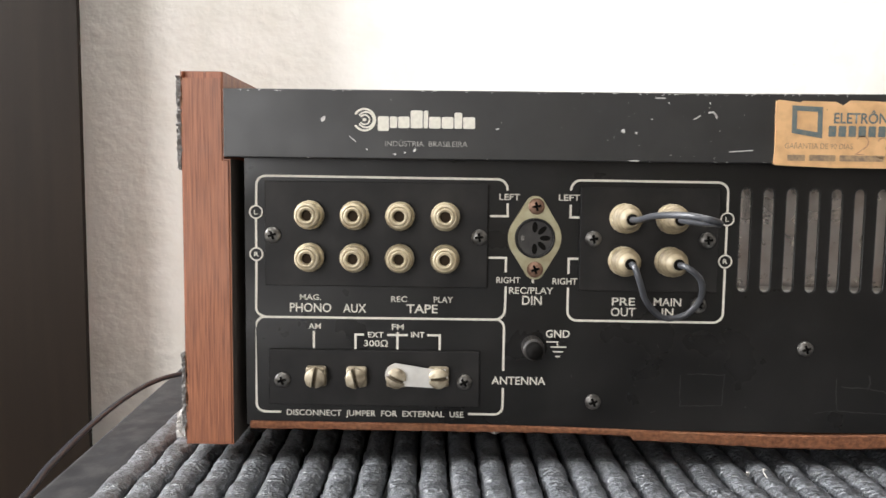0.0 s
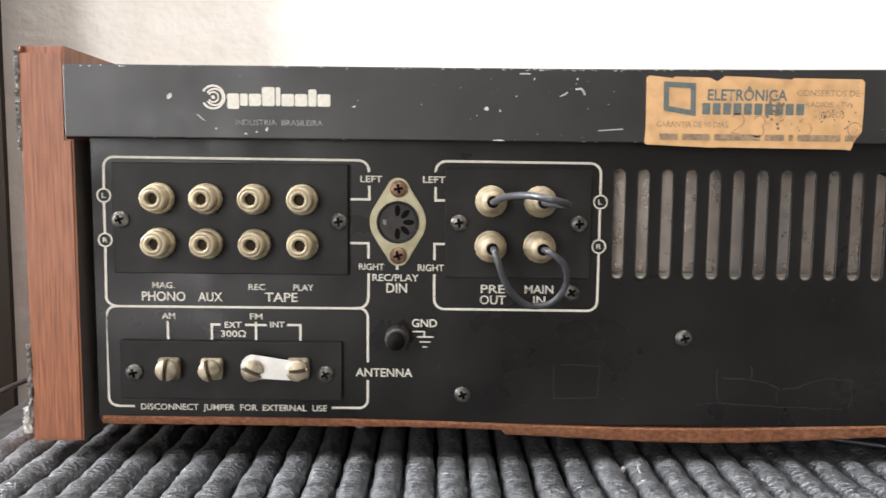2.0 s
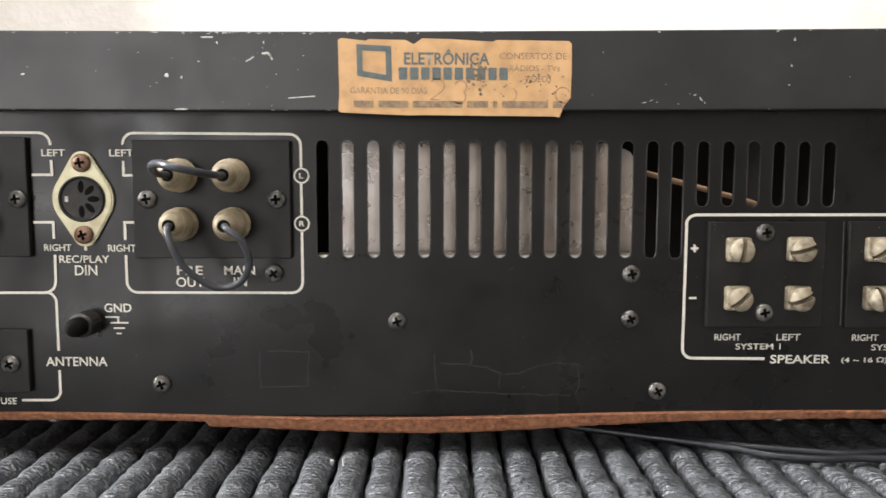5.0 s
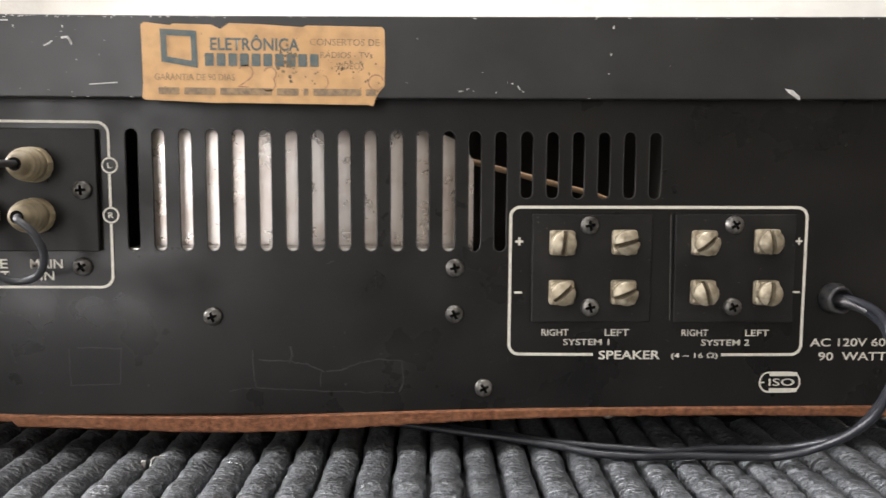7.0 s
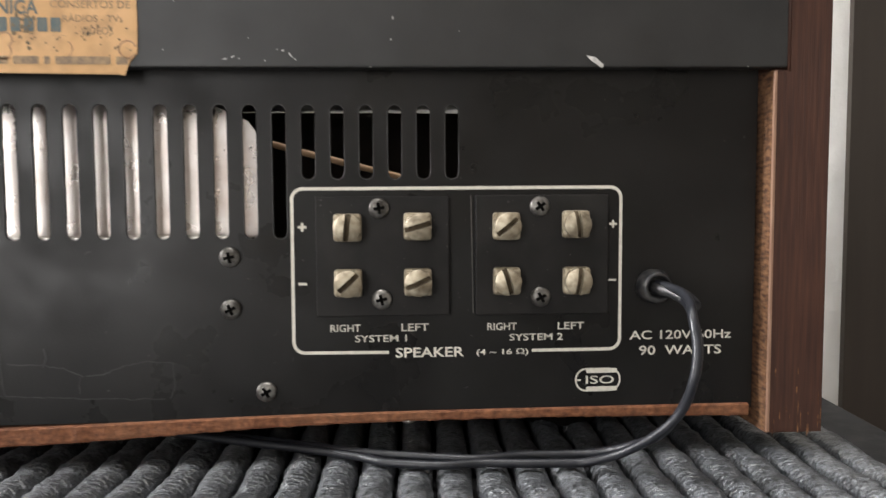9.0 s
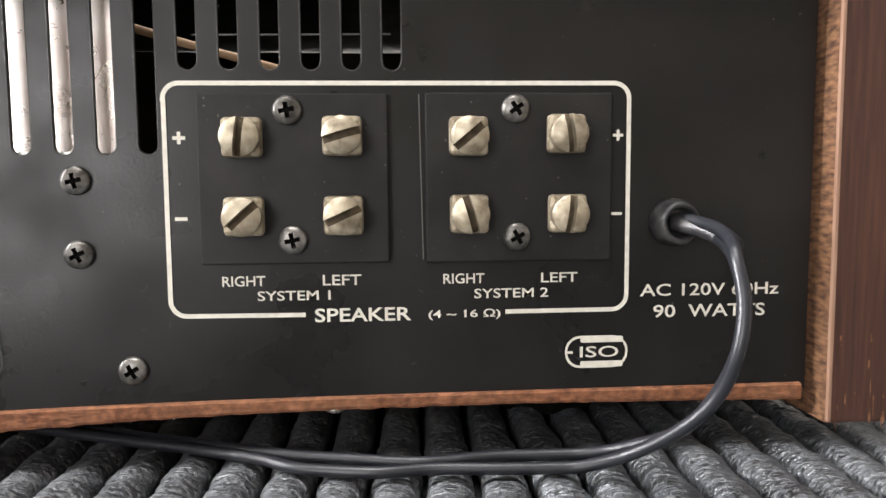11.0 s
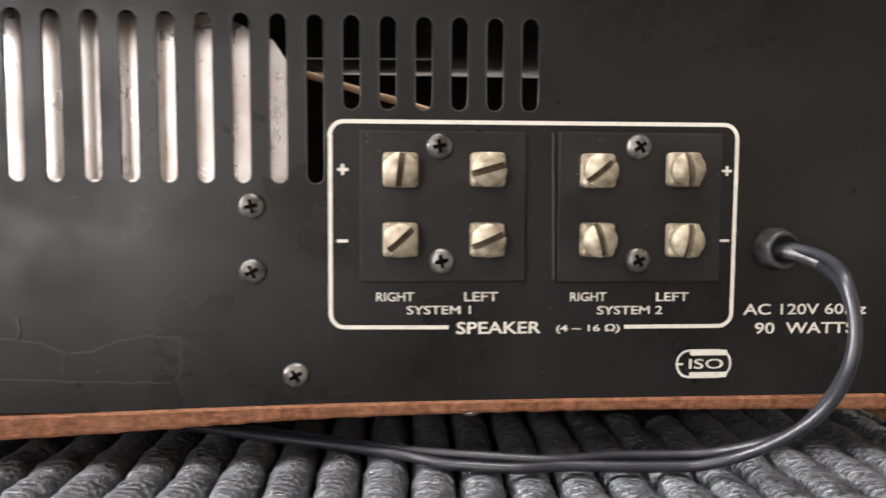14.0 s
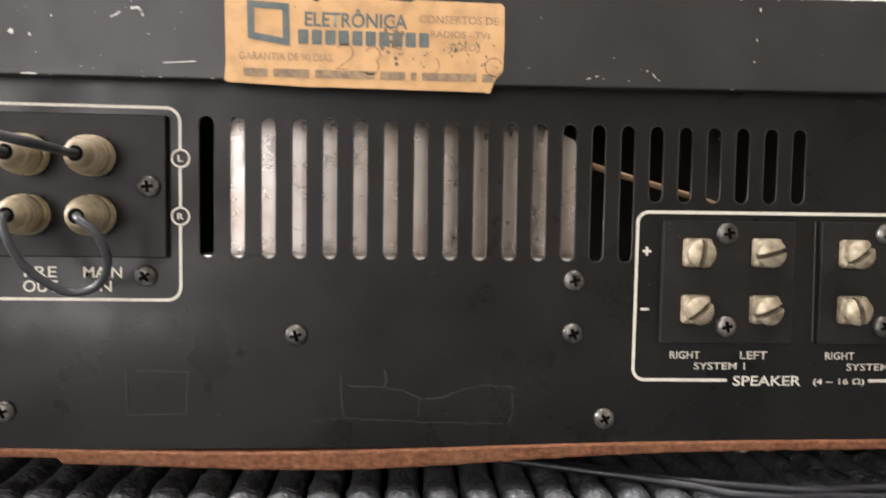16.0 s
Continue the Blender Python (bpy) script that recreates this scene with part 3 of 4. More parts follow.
def board_high(x):
    return 0.0119 - 0.0023 * math.exp(-((x - 0.09) / 0.07) ** 2)


bm = bmesh.new()
rows = []
for i in range(281):
    x = -0.1005 + 0.4170 * i / 280
    lo = board_low(x)
    hi = board_high(x)
    front = -0.0012 + 0.0003 * noise.noise(Vector((x * 300, 3, 0)))
    rows.append([bm.verts.new(p) for p in ((x, front + 0.0003, lo), (x, front, lo + 0.0006), (x, front, hi - 0.0004), (x, front + 0.0005, hi), (x, 0.285, 0.0124), (x, 0.285, 0.0094))])
for a, b in zip(rows, rows[1:]):
    for k in range(6):
        bm.faces.new((a[k], b[k], b[(k + 1) % 6], a[(k + 1) % 6]))
bm.faces.new(rows[0])
bm.faces.new(rows[-1][::-1])
bmesh.ops.recalc_face_normals(bm, faces=bm.faces)
place(part("bottom_board", bm, BOARD, rec, "sagging brown fibreboard bottom with a splintered edge"))
for fx, fy in ((-0.062, 0.048), (0.270, 0.042), (-0.062, 0.250), (0.270, 0.250)):
    bm = bmesh.new()
    bmesh.ops.create_cone(bm, segments=28, radius1=0.013, radius2=0.016, depth=0.0135, cap_ends=True, matrix=Matrix.Translation((fx, fy, 0.0038)))
    place(part("foot", bm, HOLE_SHADE_BLACK, rec, "black rubber foot"))
for gx in (-0.0130, 0.2180):
    bm = bmesh.new()
    bmesh.ops.create_uvsphere(bm, u_segments=10, v_segments=6, radius=0.0016, matrix=Matrix.Translation((gx, 0.0005, 0.0090)) @ Matrix.Diagonal((1.3, 1, 0.6, 1)))
    place(part("rivet", bm, STEEL, rec))

# ---- raised terminal plates ----
def plate(name, x0, x1, z0, z1, deep=0.0020):
    return place(part(name, box(bmesh.new(), x0, x1, -deep, -0.0001, z0, z1, 0.0003), PLATE, rec, "raised black insulating plate"))


plate("jack_plate", -0.0945, -0.0168, 0.0612, 0.0978)
plate("antenna_plate", -0.0935, -0.0190, 0.0185, 0.0384)
plate("jack_plate", 0.0152, 0.0634, 0.0608, 0.0970)
plate("speaker_plate", 0.1930, 0.2296, 0.0392, 0.0723)
plate("speaker_plate", 0.2369, 0.2744, 0.0390, 0.0725)


# ---- screws ----
def screw(x, z, r=0.0028, y=0.0, mat=STEEL, angle=0.0, depth=0.0018):
    """Domed head with a sunk cross."""
    bm = bmesh.new()
    half, reach = r * 0.155, r * 0.54
    corner = math.atan2(half, reach)
    turns = []
    for q in range(4):
        base = q * math.pi / 2
        turns += [base - corner, base - corner * 0.4, base + corner * 0.4, base + corner, base + math.pi / 4 - 0.25, base + math.pi / 4, base + math.pi / 4 + 0.25]

    def cross(a):
        c, d = abs(math.cos(a)) + 1e-9, abs(math.sin(a)) + 1e-9
        return max(min(reach / c, half / d), min(half / c, reach / d))

    def dome(p):
        return -0.0005 - (depth - 0.0005) * math.sqrt(max(0.0, 1 - (0.97 * p / r) ** 2))

    tilt = radians(angle)
    rings = []
    for level in range(8):
        ring = []
        for a in turns:
            c = cross(a)
            if level < 2:
                p, h = c * (0.80, 1.0)[level], dome(c) + (0.0010, 0.0)[level]
            elif level < 6:
                p = c + (r - c) * (0.15, 0.45, 0.75, 1.0)[level - 2]
                h = dome(p)
            else:
                p, h = r * (1.0, 0.98)[level - 6], (-0.0004, 0.0)[level - 6]
            ring.append(bm.verts.new((x + p * math.cos(a + tilt), y + h, z + p * math.sin(a + tilt))))
        rings.append(ring)
    n = len(turns)
    for level, (a, b) in enumerate(zip(rings, rings[1:])):
        for k in range(n):
            f = bm.faces.new((a[k], a[(k + 1) % n], b[(k + 1) % n], b[k]))
            # recess faces are black: the shade of the cross is in the colour
            f.material_index, f.smooth = (1, False) if level < 1 else (0, level > 1)
    bm.faces.new(rings[0]).material_index = 1
    bmesh.ops.recalc_face_normals(bm, faces=bm.faces)
    return place(part("screw", bm, [mat, HOLE_SHADE_BLACK], rec))


SUNK = -0.0020
screw(-0.0917, 0.0790, y=SUNK, angle=20)
screw(-0.0198, 0.0790, y=SUNK, angle=8)
screw(-0.0886, 0.0276, y=SUNK, angle=15)
screw(-0.0243, 0.0277, y=SUNK, angle=30)
screw(0.0198, 0.0790, y=SUNK, angle=10)
screw(0.0592, 0.0790, y=SUNK, angle=5)
screw(0.0577, 0.0560, angle=35)
screw(0.0217, 0.0207, angle=22)
screw(0.0960, 0.0408, angle=18)
screw(0.1695, 0.0558, angle=12)
screw(0.1695, 0.0415, angle=25)
screw(0.1787, 0.0183, angle=30)
screw(0.2103, 0.0690, y=SUNK, angle=10)
screw(0.2108, 0.0439, y=SUNK, angle=12)
screw(0.2548, 0.0693, y=SUNK, angle=35)
screw(0.2551, 0.0440, y=SUNK, angle=28)


# ---- phono jacks ----
def jack(x, z):
    bm = bmesh.new()
    box(bm, x - 0.0030, x + 0.0030, -0.0026, -0.0021, z - 0.0050, z + 0.0050)
    base = place(part("phono_jack", bm, PLATE, rec, "cream insulated phono jack"))
    turn = random.uniform(0, 1)
    bm = lathe(bmesh.new(), [(0.0051, -0.0026), (0.0051, -0.0044), (0.0046, -0.0053)], (x, 0, z), flats=16, turn=turn)
    part("collar", bm, CREAM, base)
    bm = lathe(bmesh.new(), [(0.0043, -0.0050), (0.0042, -0.0086), (0.0039, -0.0095), (0.0034, -0.0096), (0.0031, -0.0094), (0.0031, -0.0060)], (x, 0, z), sides=28)
    part("cup", bm, CREAM, base)
    bm = lathe(bmesh.new(), [(0.00308, -0.0060), (0.00306, -0.0096), (0.0029, -0.0099), (0.0022, -0.0099), (0.0019, -0.0095), (0.00184, -0.0066)], (x, 0, z))
    part("barrel", bm, CREAM, base)
    # shallow disc with the bore's inner shade put into its brown
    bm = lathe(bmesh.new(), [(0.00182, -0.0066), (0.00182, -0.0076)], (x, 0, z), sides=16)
    part("bore", bm, BORE_SHADE, base)


for jx in (-0.0787, -0.0630, -0.0473, -0.0316):
    for jz in (0.0861, 0.0714):
        jack(jx, jz)


# ---- plugs with link wires ----
def plug(x, z):
    base = place(part("phono_jack", box(bmesh.new(), x - 0.0030, x + 0.0030, -0.0026, -0.0021, z - 0.0050, z + 0.0050), PLATE, rec, "cream phono jack with a plug in it"))
    bm = lathe(bmesh.new(), [(0.0052, -0.0026), (0.0052, -0.0050), (0.0050, -0.0056)], (x, 0, z), flats=16, turn=random.uniform(0, 1))
    part("collar", bm, CREAM, base)
    bm = lathe(bmesh.new(), [(0.0049, -0.0050), (0.0050, -0.0074), (0.0048, -0.0077), (0.0046, -0.0077), (0.0047, -0.0092), (0.0044, -0.0095), (0.0041, -0.0095), (0.0042, -0.0108), (0.0039, -0.0111), (0.0036, -0.0111),
                             (0.0035, -0.0123), (0.0031, -0.0126), (0.0028, -0.0137), (0.0021, -0.0141), (0.0017, -0.0141), (0.0015, -0.0136)], (x, 0, z))
    part("plug", bm, PLUG, base)
    # black disc on the plug's end, painted as the dark of a bore
    part("bore", lathe(bmesh.new(), [(0.0019, -0.0130), (0.0019, -0.01425)], (x, 0, z), sides=14), HOLE_SHADE_BLACK, base)


for jx in (0.0302, 0.0462):
    for jz in (0.0863, 0.0715):
        plug(jx, jz)
place(part("link_wire", tube(bmesh.new(), [(0.0302, -0.0140, 0.0863), (0.0304, -0.0230, 0.0868), (0.0330, -0.0330, 0.0885), (0.0385, -0.0430, 0.0890), (0.0440, -0.0475, 0.0880), (0.0485, -0.0430, 0.0868), (0.0495, -0.0330, 0.0862),
                                        (0.0472, -0.0230, 0.0862), (0.0462, -0.0140, 0.0863)], 0.00105), WIRE, rec, "looped grey link wire"))
place(part("link_wire", tube(bmesh.new(), [(0.0305, -0.0138, 0.0715), (0.0308, -0.0172, 0.0707), (0.0324, -0.0180, 0.0660), (0.0350, -0.0160, 0.0598), (0.0400, -0.0128, 0.0546), (0.0447, -0.0112, 0.0530), (0.0504, -0.0120, 0.0550),
                                        (0.0536, -0.0148, 0.0608), (0.0524, -0.0172, 0.0670), (0.0482, -0.0172, 0.0708), (0.0464, -0.0138, 0.0715)], 0.00105), WIRE, rec, "looped grey link wire"))



# ---- screw terminals ----
def terminal(x, z, angle, size=0.0038, y=-0.0020):
    bm = bmesh.new()
    box(bm, x - size, x + size, y - 0.0030, y, z - size, z + size, 0.0009, segments=2)
    base = place(part("terminal", bm, BRASS, rec, "tarnished slotted screw terminal"))
    bm = bmesh.new()
    r, w = size * 0.98, size * 0.19
    cols = [-r, -0.96 * r, -0.8 * r, -0.55 * r, -0.32 * r, -w * 1.05, -w, w, w * 1.05, 0.32 * r, 0.55 * r, 0.8 * r, 0.96 * r, r]
    grid = []
    for u in cols:
        ext = math.sqrt(max(r * r - u * u, 1e-10))
        row = []
        for k in range(13):
            v = ext * (-1 + k / 6)
            rr = min(1, math.hypot(u, v) / r)
            h = 0.0012 + 0.0020 * math.sqrt(max(0, 1 - (0.93 * rr) ** 2))
            if abs(u) <= w * 1.001:
                h -= 0.0021
            ca, sa = math.cos(radians(angle - 90)), math.sin(radians(angle - 90))
            row.append(bm.verts.new((x + u * ca - v * sa, y - 0.0030 - h, z + u * sa + v * ca)))
        grid.append(row)
    for a, b in zip(grid, grid[1:]):
        for k in range(12):
            f = bm.faces.new((a[k], b[k], b[k + 1], a[k + 1]))
            f.smooth, f.material_index = True, 1 if a is grid[6] else 0
    for row in grid[5:9]:
        for a, b in zip(row, row[1:]):
            edge = bm.edges.get((a, b))
            edge.smooth = False
    rim = [g[0] for g in grid] + grid[-1][1:] + [g[-1] for g in grid[::-1]][1:] + grid[0][::-1][1:-1]
    low = [bm.verts.new((v.co.x, y - 0.0029, v.co.z)) for v in rim]
    for i in range(len(rim)):
        j = (i + 1) % len(rim)
        bm.faces.new((rim[i], rim[j], low[j], low[i]))
    bmesh.ops.recalc_face_normals(bm, faces=bm.faces)
    part("slotted_head", bm, [BRASS, GRIME_SHADE], base)


terminal(-0.0764, 0.0294, 82, 0.0036)
terminal(-0.0622, 0.0294, 104, 0.0036)
terminal(-0.0480, 0.0296, -24, 0.0036)
terminal(-0.0333, 0.0298, 8, 0.0036)
terminal(0.2018, 0.0638, 83)
terminal(0.2208, 0.0640, 16)
terminal(0.2453, 0.0639, 40)
terminal(0.2647, 0.0643, 98)
terminal(0.2018, 0.0487, 42)
terminal(0.2208, 0.0487, 24)
terminal(0.2454, 0.0487, 106)
terminal(0.2650, 0.0486, 82)

# flat link between two antenna terminals
bm = bmesh.new()
outline = arc(-0.0478, 0.0306, 0.0042, 95, 200, 8) + [(-0.0500, 0.0282), (-0.0470, 0.0268), (-0.0352, 0.0262), (-0.0310, 0.0270), (-0.0300, 0.0300), (-0.0310, 0.0330), (-0.0340, 0.0326)]
fill(bm, outline, -0.0054)
geo = bmesh.ops.extrude_face_region(bm, geom=list(bm.faces))
for v in geo["geom"]:
    if isinstance(v, bmesh.types.BMVert):
        v.co.y += 0.0005
bmesh.ops.recalc_face_normals(bm, faces=bm.faces)
place(part("jumper_link", bm, JUMPER, rec, "bright flat metal jumper link"))

# ---- five-pin socket ----
bm = bmesh.new()
pts = []
for cx, cz, rr, a0, a1 in ((-0.0004, 0.0900, 0.0036, 33, 147), (-0.0004, 0.0790, 0.0093, 152, 208), (-0.0002, 0.0680, 0.0036, 213, 327), (-0.0004, 0.0790, 0.0093, 332, 388)):
    pts += arc(cx, cz, rr, a0, a1, 9)
fill(bm, pts, -0.0016)
geo = bmesh.ops.extrude_face_region(bm, geom=list(bm.faces))
for v in geo["geom"]:
    if isinstance(v, bmesh.types.BMVert):
        v.co.y += 0.0015
bmesh.ops.recalc_face_normals(bm, faces=bm.faces)
bmesh.ops.bevel(bm, geom=[e for e in bm.edges if all(v.co.y < -0.0015 for v in e.verts)], offset=0.0004, segments=2, affect="EDGES")
din = place(part("din_socket", bm, DINPLATE, rec, "yellowed metal flange of a five-pin socket"))
bm = lathe(bmesh.new(), [(0.0070, -0.0010), (0.0070, -0.0024), (0.0066, -0.0026), (0.0062, -0.0024), (0.0062, -0.0018)], (-0.0004, 0, 0.0790), sides=36)
part("socket_ring", bm, PLATE, din)
part("socket_insert", lathe(bmesh.new(), [(0.0061, -0.0017), (0.0060, -0.0020)], (-0.0004, 0, 0.0790), sides=36), GREYPLASTIC, din)
# pin holes have no depth: flat black ellipses paint their shade
for a in (-88, -45, 0, 45, 88):
    c1, s1 = math.cos(radians(a)), math.sin(radians(a))
    ring = []
    for k in range(14):
        u, v = 0.0019 * math.cos(math.tau * k / 14), 0.00095 * math.sin(math.tau * k / 14)
        ring.append((-0.0006 + (0.0038 + u) * c1 - v * s1, 0.0790 + (0.0038 + u) * s1 + v * c1))
    part("pin_hole", fill(bmesh.new(), ring, -0.00205), HOLE_SHADE_BLACK, din)
part("key_tab", box(bmesh.new(), -0.0052, -0.0042, -0.0026, -0.0020, 0.0782, 0.0798), STEEL, din)
screw(-0.0001, 0.0900, y=-0.0016, mat=RUST, angle=10)
screw(-0.0002, 0.0680, y=-0.0016, mat=RUST, angle=18)

# ---- earth post ----
bm = bmesh.new()
prof = [(0.0037, 0.0), (0.0037, -0.0062), (0.0033, -0.0068), (0.0029, -0.0069)]
rings = []
for r, y in prof:
    rings.append([bm.verts.new(((r + (0.00018 * (k % 2) if r > 0.0034 else 0)) * math.cos(math.tau * k / 48), y, (r + (0.00018 * (k % 2) if r > 0.0034 else 0)) * math.sin(math.tau * k / 48))) for k in range(48)])
for a, b in zip(rings, rings[1:]):
    for k in range(48):
        bm.faces.new((a[k], a[(k + 1) % 48], b[(k + 1) % 48], b[k]))
bm.faces.new(rings[-1])
bmesh.ops.recalc_face_normals(bm, faces=bm.faces)
bmesh.ops.translate(bm, verts=bm.verts, vec=(-0.0004, 0, 0.0405))
post = place(part("earth_post", bm, POST, rec, "black knurled earth terminal"))
bm = lathe(bmesh.new(), [(0.0029, -0.0060), (0.0030, -0.0090), (0.0027, -0.0106), (0.0019, -0.0115), (0.0008, -0.0119)], (-0.0004, 0, 0.0405), sides=28)
part("tip", bm, HOLE_SHADE_BLACK, post)

# ---- mains cord ----
bm = lathe(bmesh.new(), [(0.0050, 0.0), (0.0050, -0.0012), (0.0047, -0.0018), (0.0045, -0.0046), (0.0042, -0.0056), (0.0036, -0.0058), (0.0031, -0.0053), (0.0028, -0.0040), (0.0027, -0.0014)], (0.2880, 0, 0.0464), sides=32)
for v in bm.verts:
    v.co.x += 0.00025 * noise.noise(v.co * 420)
    v.co.z += 0.00025 * noise.noise(v.co * 420 + Vector((9, 0, 0)))
    if v.co.y < -0.002:
        v.co.y += 0.0020 * max(0.0, (v.co.x - 0.2880) / 0.005)
grommet = place(part("cord_grommet", bm, GROMMET, rec, "worn black rubber cord grommet"))
part("sleeve", tube(bmesh.new(), [(0.2876, -0.0010, 0.0464), (0.2886, -0.0042, 0.0463), (0.2912, -0.0082, 0.0456), (0.2932, -0.0120, 0.0441), (0.2934, -0.0162, 0.0425)], 0.0021, 14, flat=0.78), GROMMET, grommet, "dusty outer sleeve of the cord")
cordline = [(0.2880, -0.0030, 0.0472), (0.2894, -0.0056, 0.0471), (0.2913, -0.0123, 0.0461), (0.2907, -0.0200, 0.0445), (0.2886, -0.0268, 0.0420), (0.2884, -0.0306, 0.0343), (0.2870, -0.0318, 0.0265), (0.2854, -0.0284, 0.0180),
            (0.2806, -0.0242, 0.0108), (0.2737, -0.0173, 0.0039), (0.2660, -0.0135, 0.0005), (0.2600, -0.0125, 0.0000), (0.2500, -0.0119, 0.0000), (0.2370, -0.0106, 0.0000), (0.2275, -0.0115, 0.0000), (0.2190, -0.0101, 0.0000),
            (0.2110, -0.0077, 0.0000), (0.2040, -0.0028, 0.0000), (0.1950, 0.0018, 0.0000), (0.1860, 0.0060, 0.0000), (0.1760, 0.0100, 0.0000), (0.1600, 0.0170, 0.0000), (0.1300, 0.0300, 0.0000)]
cordline2 = [(0.2890, -0.0030, 0.0452), (0.2906, -0.0050, 0.0450), (0.2924, -0.0107, 0.0440), (0.2915, -0.0182, 0.0425), (0.2899, -0.0248, 0.0400), (0.2897, -0.0284, 0.0343), (0.2883, -0.0295, 0.0265), (0.2865, -0.0255, 0.0175),
             (0.2826, -0.0204, 0.0095), (0.2765, -0.0128, 0.0041), (0.2699, -0.0075, 0.0008), (0.2620, -0.0057, 0.0000), (0.2500, -0.0054, 0.0000), (0.2410, -0.0067, 0.0000), (0.2340, -0.0071, 0.0000), (0.2230, -0.0045, 0.0000),
             (0.2100, -0.0011, 0.0000), (0.1990, 0.0032, 0.0000), (0.1860, 0.0088, 0.0000), (0.1760, 0.0130, 0.0000), (0.1600, 0.0200, 0.0000), (0.1300, 0.0335, 0.0000)]
cord = place(part("mains_cord", tube(bmesh.new(), cordline, 0.00122, 12), CORD, rec, "black twin mains cord hanging down onto the mat"))
part("strand", tube(bmesh.new(), cordline2, 0.00122, 12), CORD, cord)

# ---- printed frames and words on the panel ----
place(part("print_frame", stroke(stroke(bmesh.new(), [(-0.0897, 0.01535), (-0.0955, 0.01535)] + arc(-0.0955, 0.0184, 0.0029, 270, 180) + [(-0.0984, 0.0470)] + arc(-0.0951, 0.0465, 0.0032, 180, 90)
    + [(-0.0135, 0.0498)] + arc(-0.0135, 0.0468, 0.0031, 90, 0) + [(-0.0104, 0.0314)], 0.0008, -0.0003), [(-0.0226, 0.0155), (-0.0134, 0.0155)] + arc(-0.0134, 0.0185, 0.0030, 270, 360) + [(-0.0104, 0.0252)], 0.0008, -0.0003),
    INK, rec))


def line_print(*runs, w=0.0008):
    bm = bmesh.new()
    for k, run in enumerate(runs):
        stroke(bm, run, w, -0.0003 - 0.00003 * k)
    return place(part("print_line", bm, INK, rec))


# frame round the phono jacks
line_print([(-0.0979, 0.0892), (-0.0978, 0.0960)] + arc(-0.0945, 0.0962, 0.0033, 180, 90) + [(-0.0136, 0.0992)] + arc(-0.0136, 0.0957, 0.0035, 90, 0) + [(-0.0100, 0.0954)],
           [(-0.0980, 0.0744), (-0.0980, 0.0844)],
           [(-0.0980, 0.0696), (-0.0982, 0.0535)] + arc(-0.0950, 0.0532, 0.0033, 180, 270),
           [(-0.0100, 0.0909), (-0.0099, 0.0864), (-0.0161, 0.0864)], [(-0.0163, 0.0718), (-0.0102, 0.0718), (-0.0102, 0.0667)],
           [(-0.0101, 0.0617), (-0.0102, 0.0535)] + arc(-0.0136, 0.0532, 0.0033, 360, 270))
# frame round the plugs
line_print([(0.0121, 0.0957)] + arc(0.0154, 0.0958, 0.0034, 180, 90) + [(0.0630, 0.0990)] + arc(0.0630, 0.0955, 0.0035, 90, 0) + [(0.0665, 0.0888)], [(0.0665, 0.0838), (0.0665, 0.0740)],
           [(0.0665, 0.0690), (0.0665, 0.0534)] + arc(0.0631, 0.0532, 0.0034, 360, 270) + [(0.0152, 0.0499)] + arc(0.0152, 0.0533, 0.0034, 270, 180) + [(0.0118, 0.0616)],
           [(0.0120, 0.0907), (0.0120, 0.0863), (0.0156, 0.0863)], [(0.0154, 0.0718), (0.0118, 0.0718), (0.0118, 0.0664)])
# frame round the speaker terminals
line_print([(0.2127, 0.0287), (0.1895, 0.0289)] + arc(0.1895, 0.0320, 0.0031, 270, 180) + [(0.1865, 0.0712)] + arc(0.1895, 0.0713, 0.0031, 180, 90) + [(0.2753, 0.0746)] + arc(0.2753, 0.0715, 0.0031, 90, 0)
           + [(0.2784, 0.0318)] + arc(0.2753, 0.0316, 0.0031, 360, 270) + [(0.2531, 0.0285)], w=0.0009)
for cx, cz in ((-0.0980, 0.0868), (-0.0980, 0.0720), (0.0666, 0.0863), (0.0665, 0.0715)):
    bm = stroke(bmesh.new(), arc(cx, cz, 0.0022, 0, 345, 23), 0.0005, -0.0003, closed=True)
    place(part("print_ring", bm, INK, rec))
# antenna pointers
line_print([(-0.0778, 0.0448), (-0.0778, 0.0386)], [(-0.0600, 0.0438), (-0.0630, 0.0438), (-0.0630, 0.0386)], [(-0.0481, 0.0449), (-0.0481, 0.0386)], [(-0.0517, 0.0438), (-0.0445, 0.0438)],
           [(-0.0375, 0.0439), (-0.0331, 0.0439), (-0.0331, 0.0386)])
line_print([(-0.0006, 0.0648), (-0.0006, 0.0630)])
# earth sign
line_print([(0.0046, 0.0421), (0.0090, 0.0421)], [(0.0086, 0.0421), (0.0086, 0.0403)], [(0.0062, 0.0403), (0.0118, 0.0403)], [(0.0071, 0.0386), (0.0107, 0.0386)], [(0.0080, 0.0369), (0.0096, 0.0369)], w=0.0005)
# plus and minus signs
line_print([(0.1880, 0.0639), (0.1904, 0.0639)], [(0.1892, 0.0651), (0.1892, 0.0627)], [(0.1879, 0.0482), (0.1903, 0.0482)], w=0.0007)
line_print([(0.2751, 0.0642), (0.2773, 0.0642)], [(0.2762, 0.0653), (0.2762, 0.0631)], [(0.2750, 0.0483), (0.2772, 0.0483)], w=0.0006)
# capsule mark
bm = stroke(bmesh.new(), rounded(0.2658, 0.2786, 0.0165, 0.0228, 0.0030), 0.0005, -0.0003, closed=True)
fill(bm, rounded(0.2688, 0.2778, 0.0216, 0.0229, 0.0004), -0.00035)
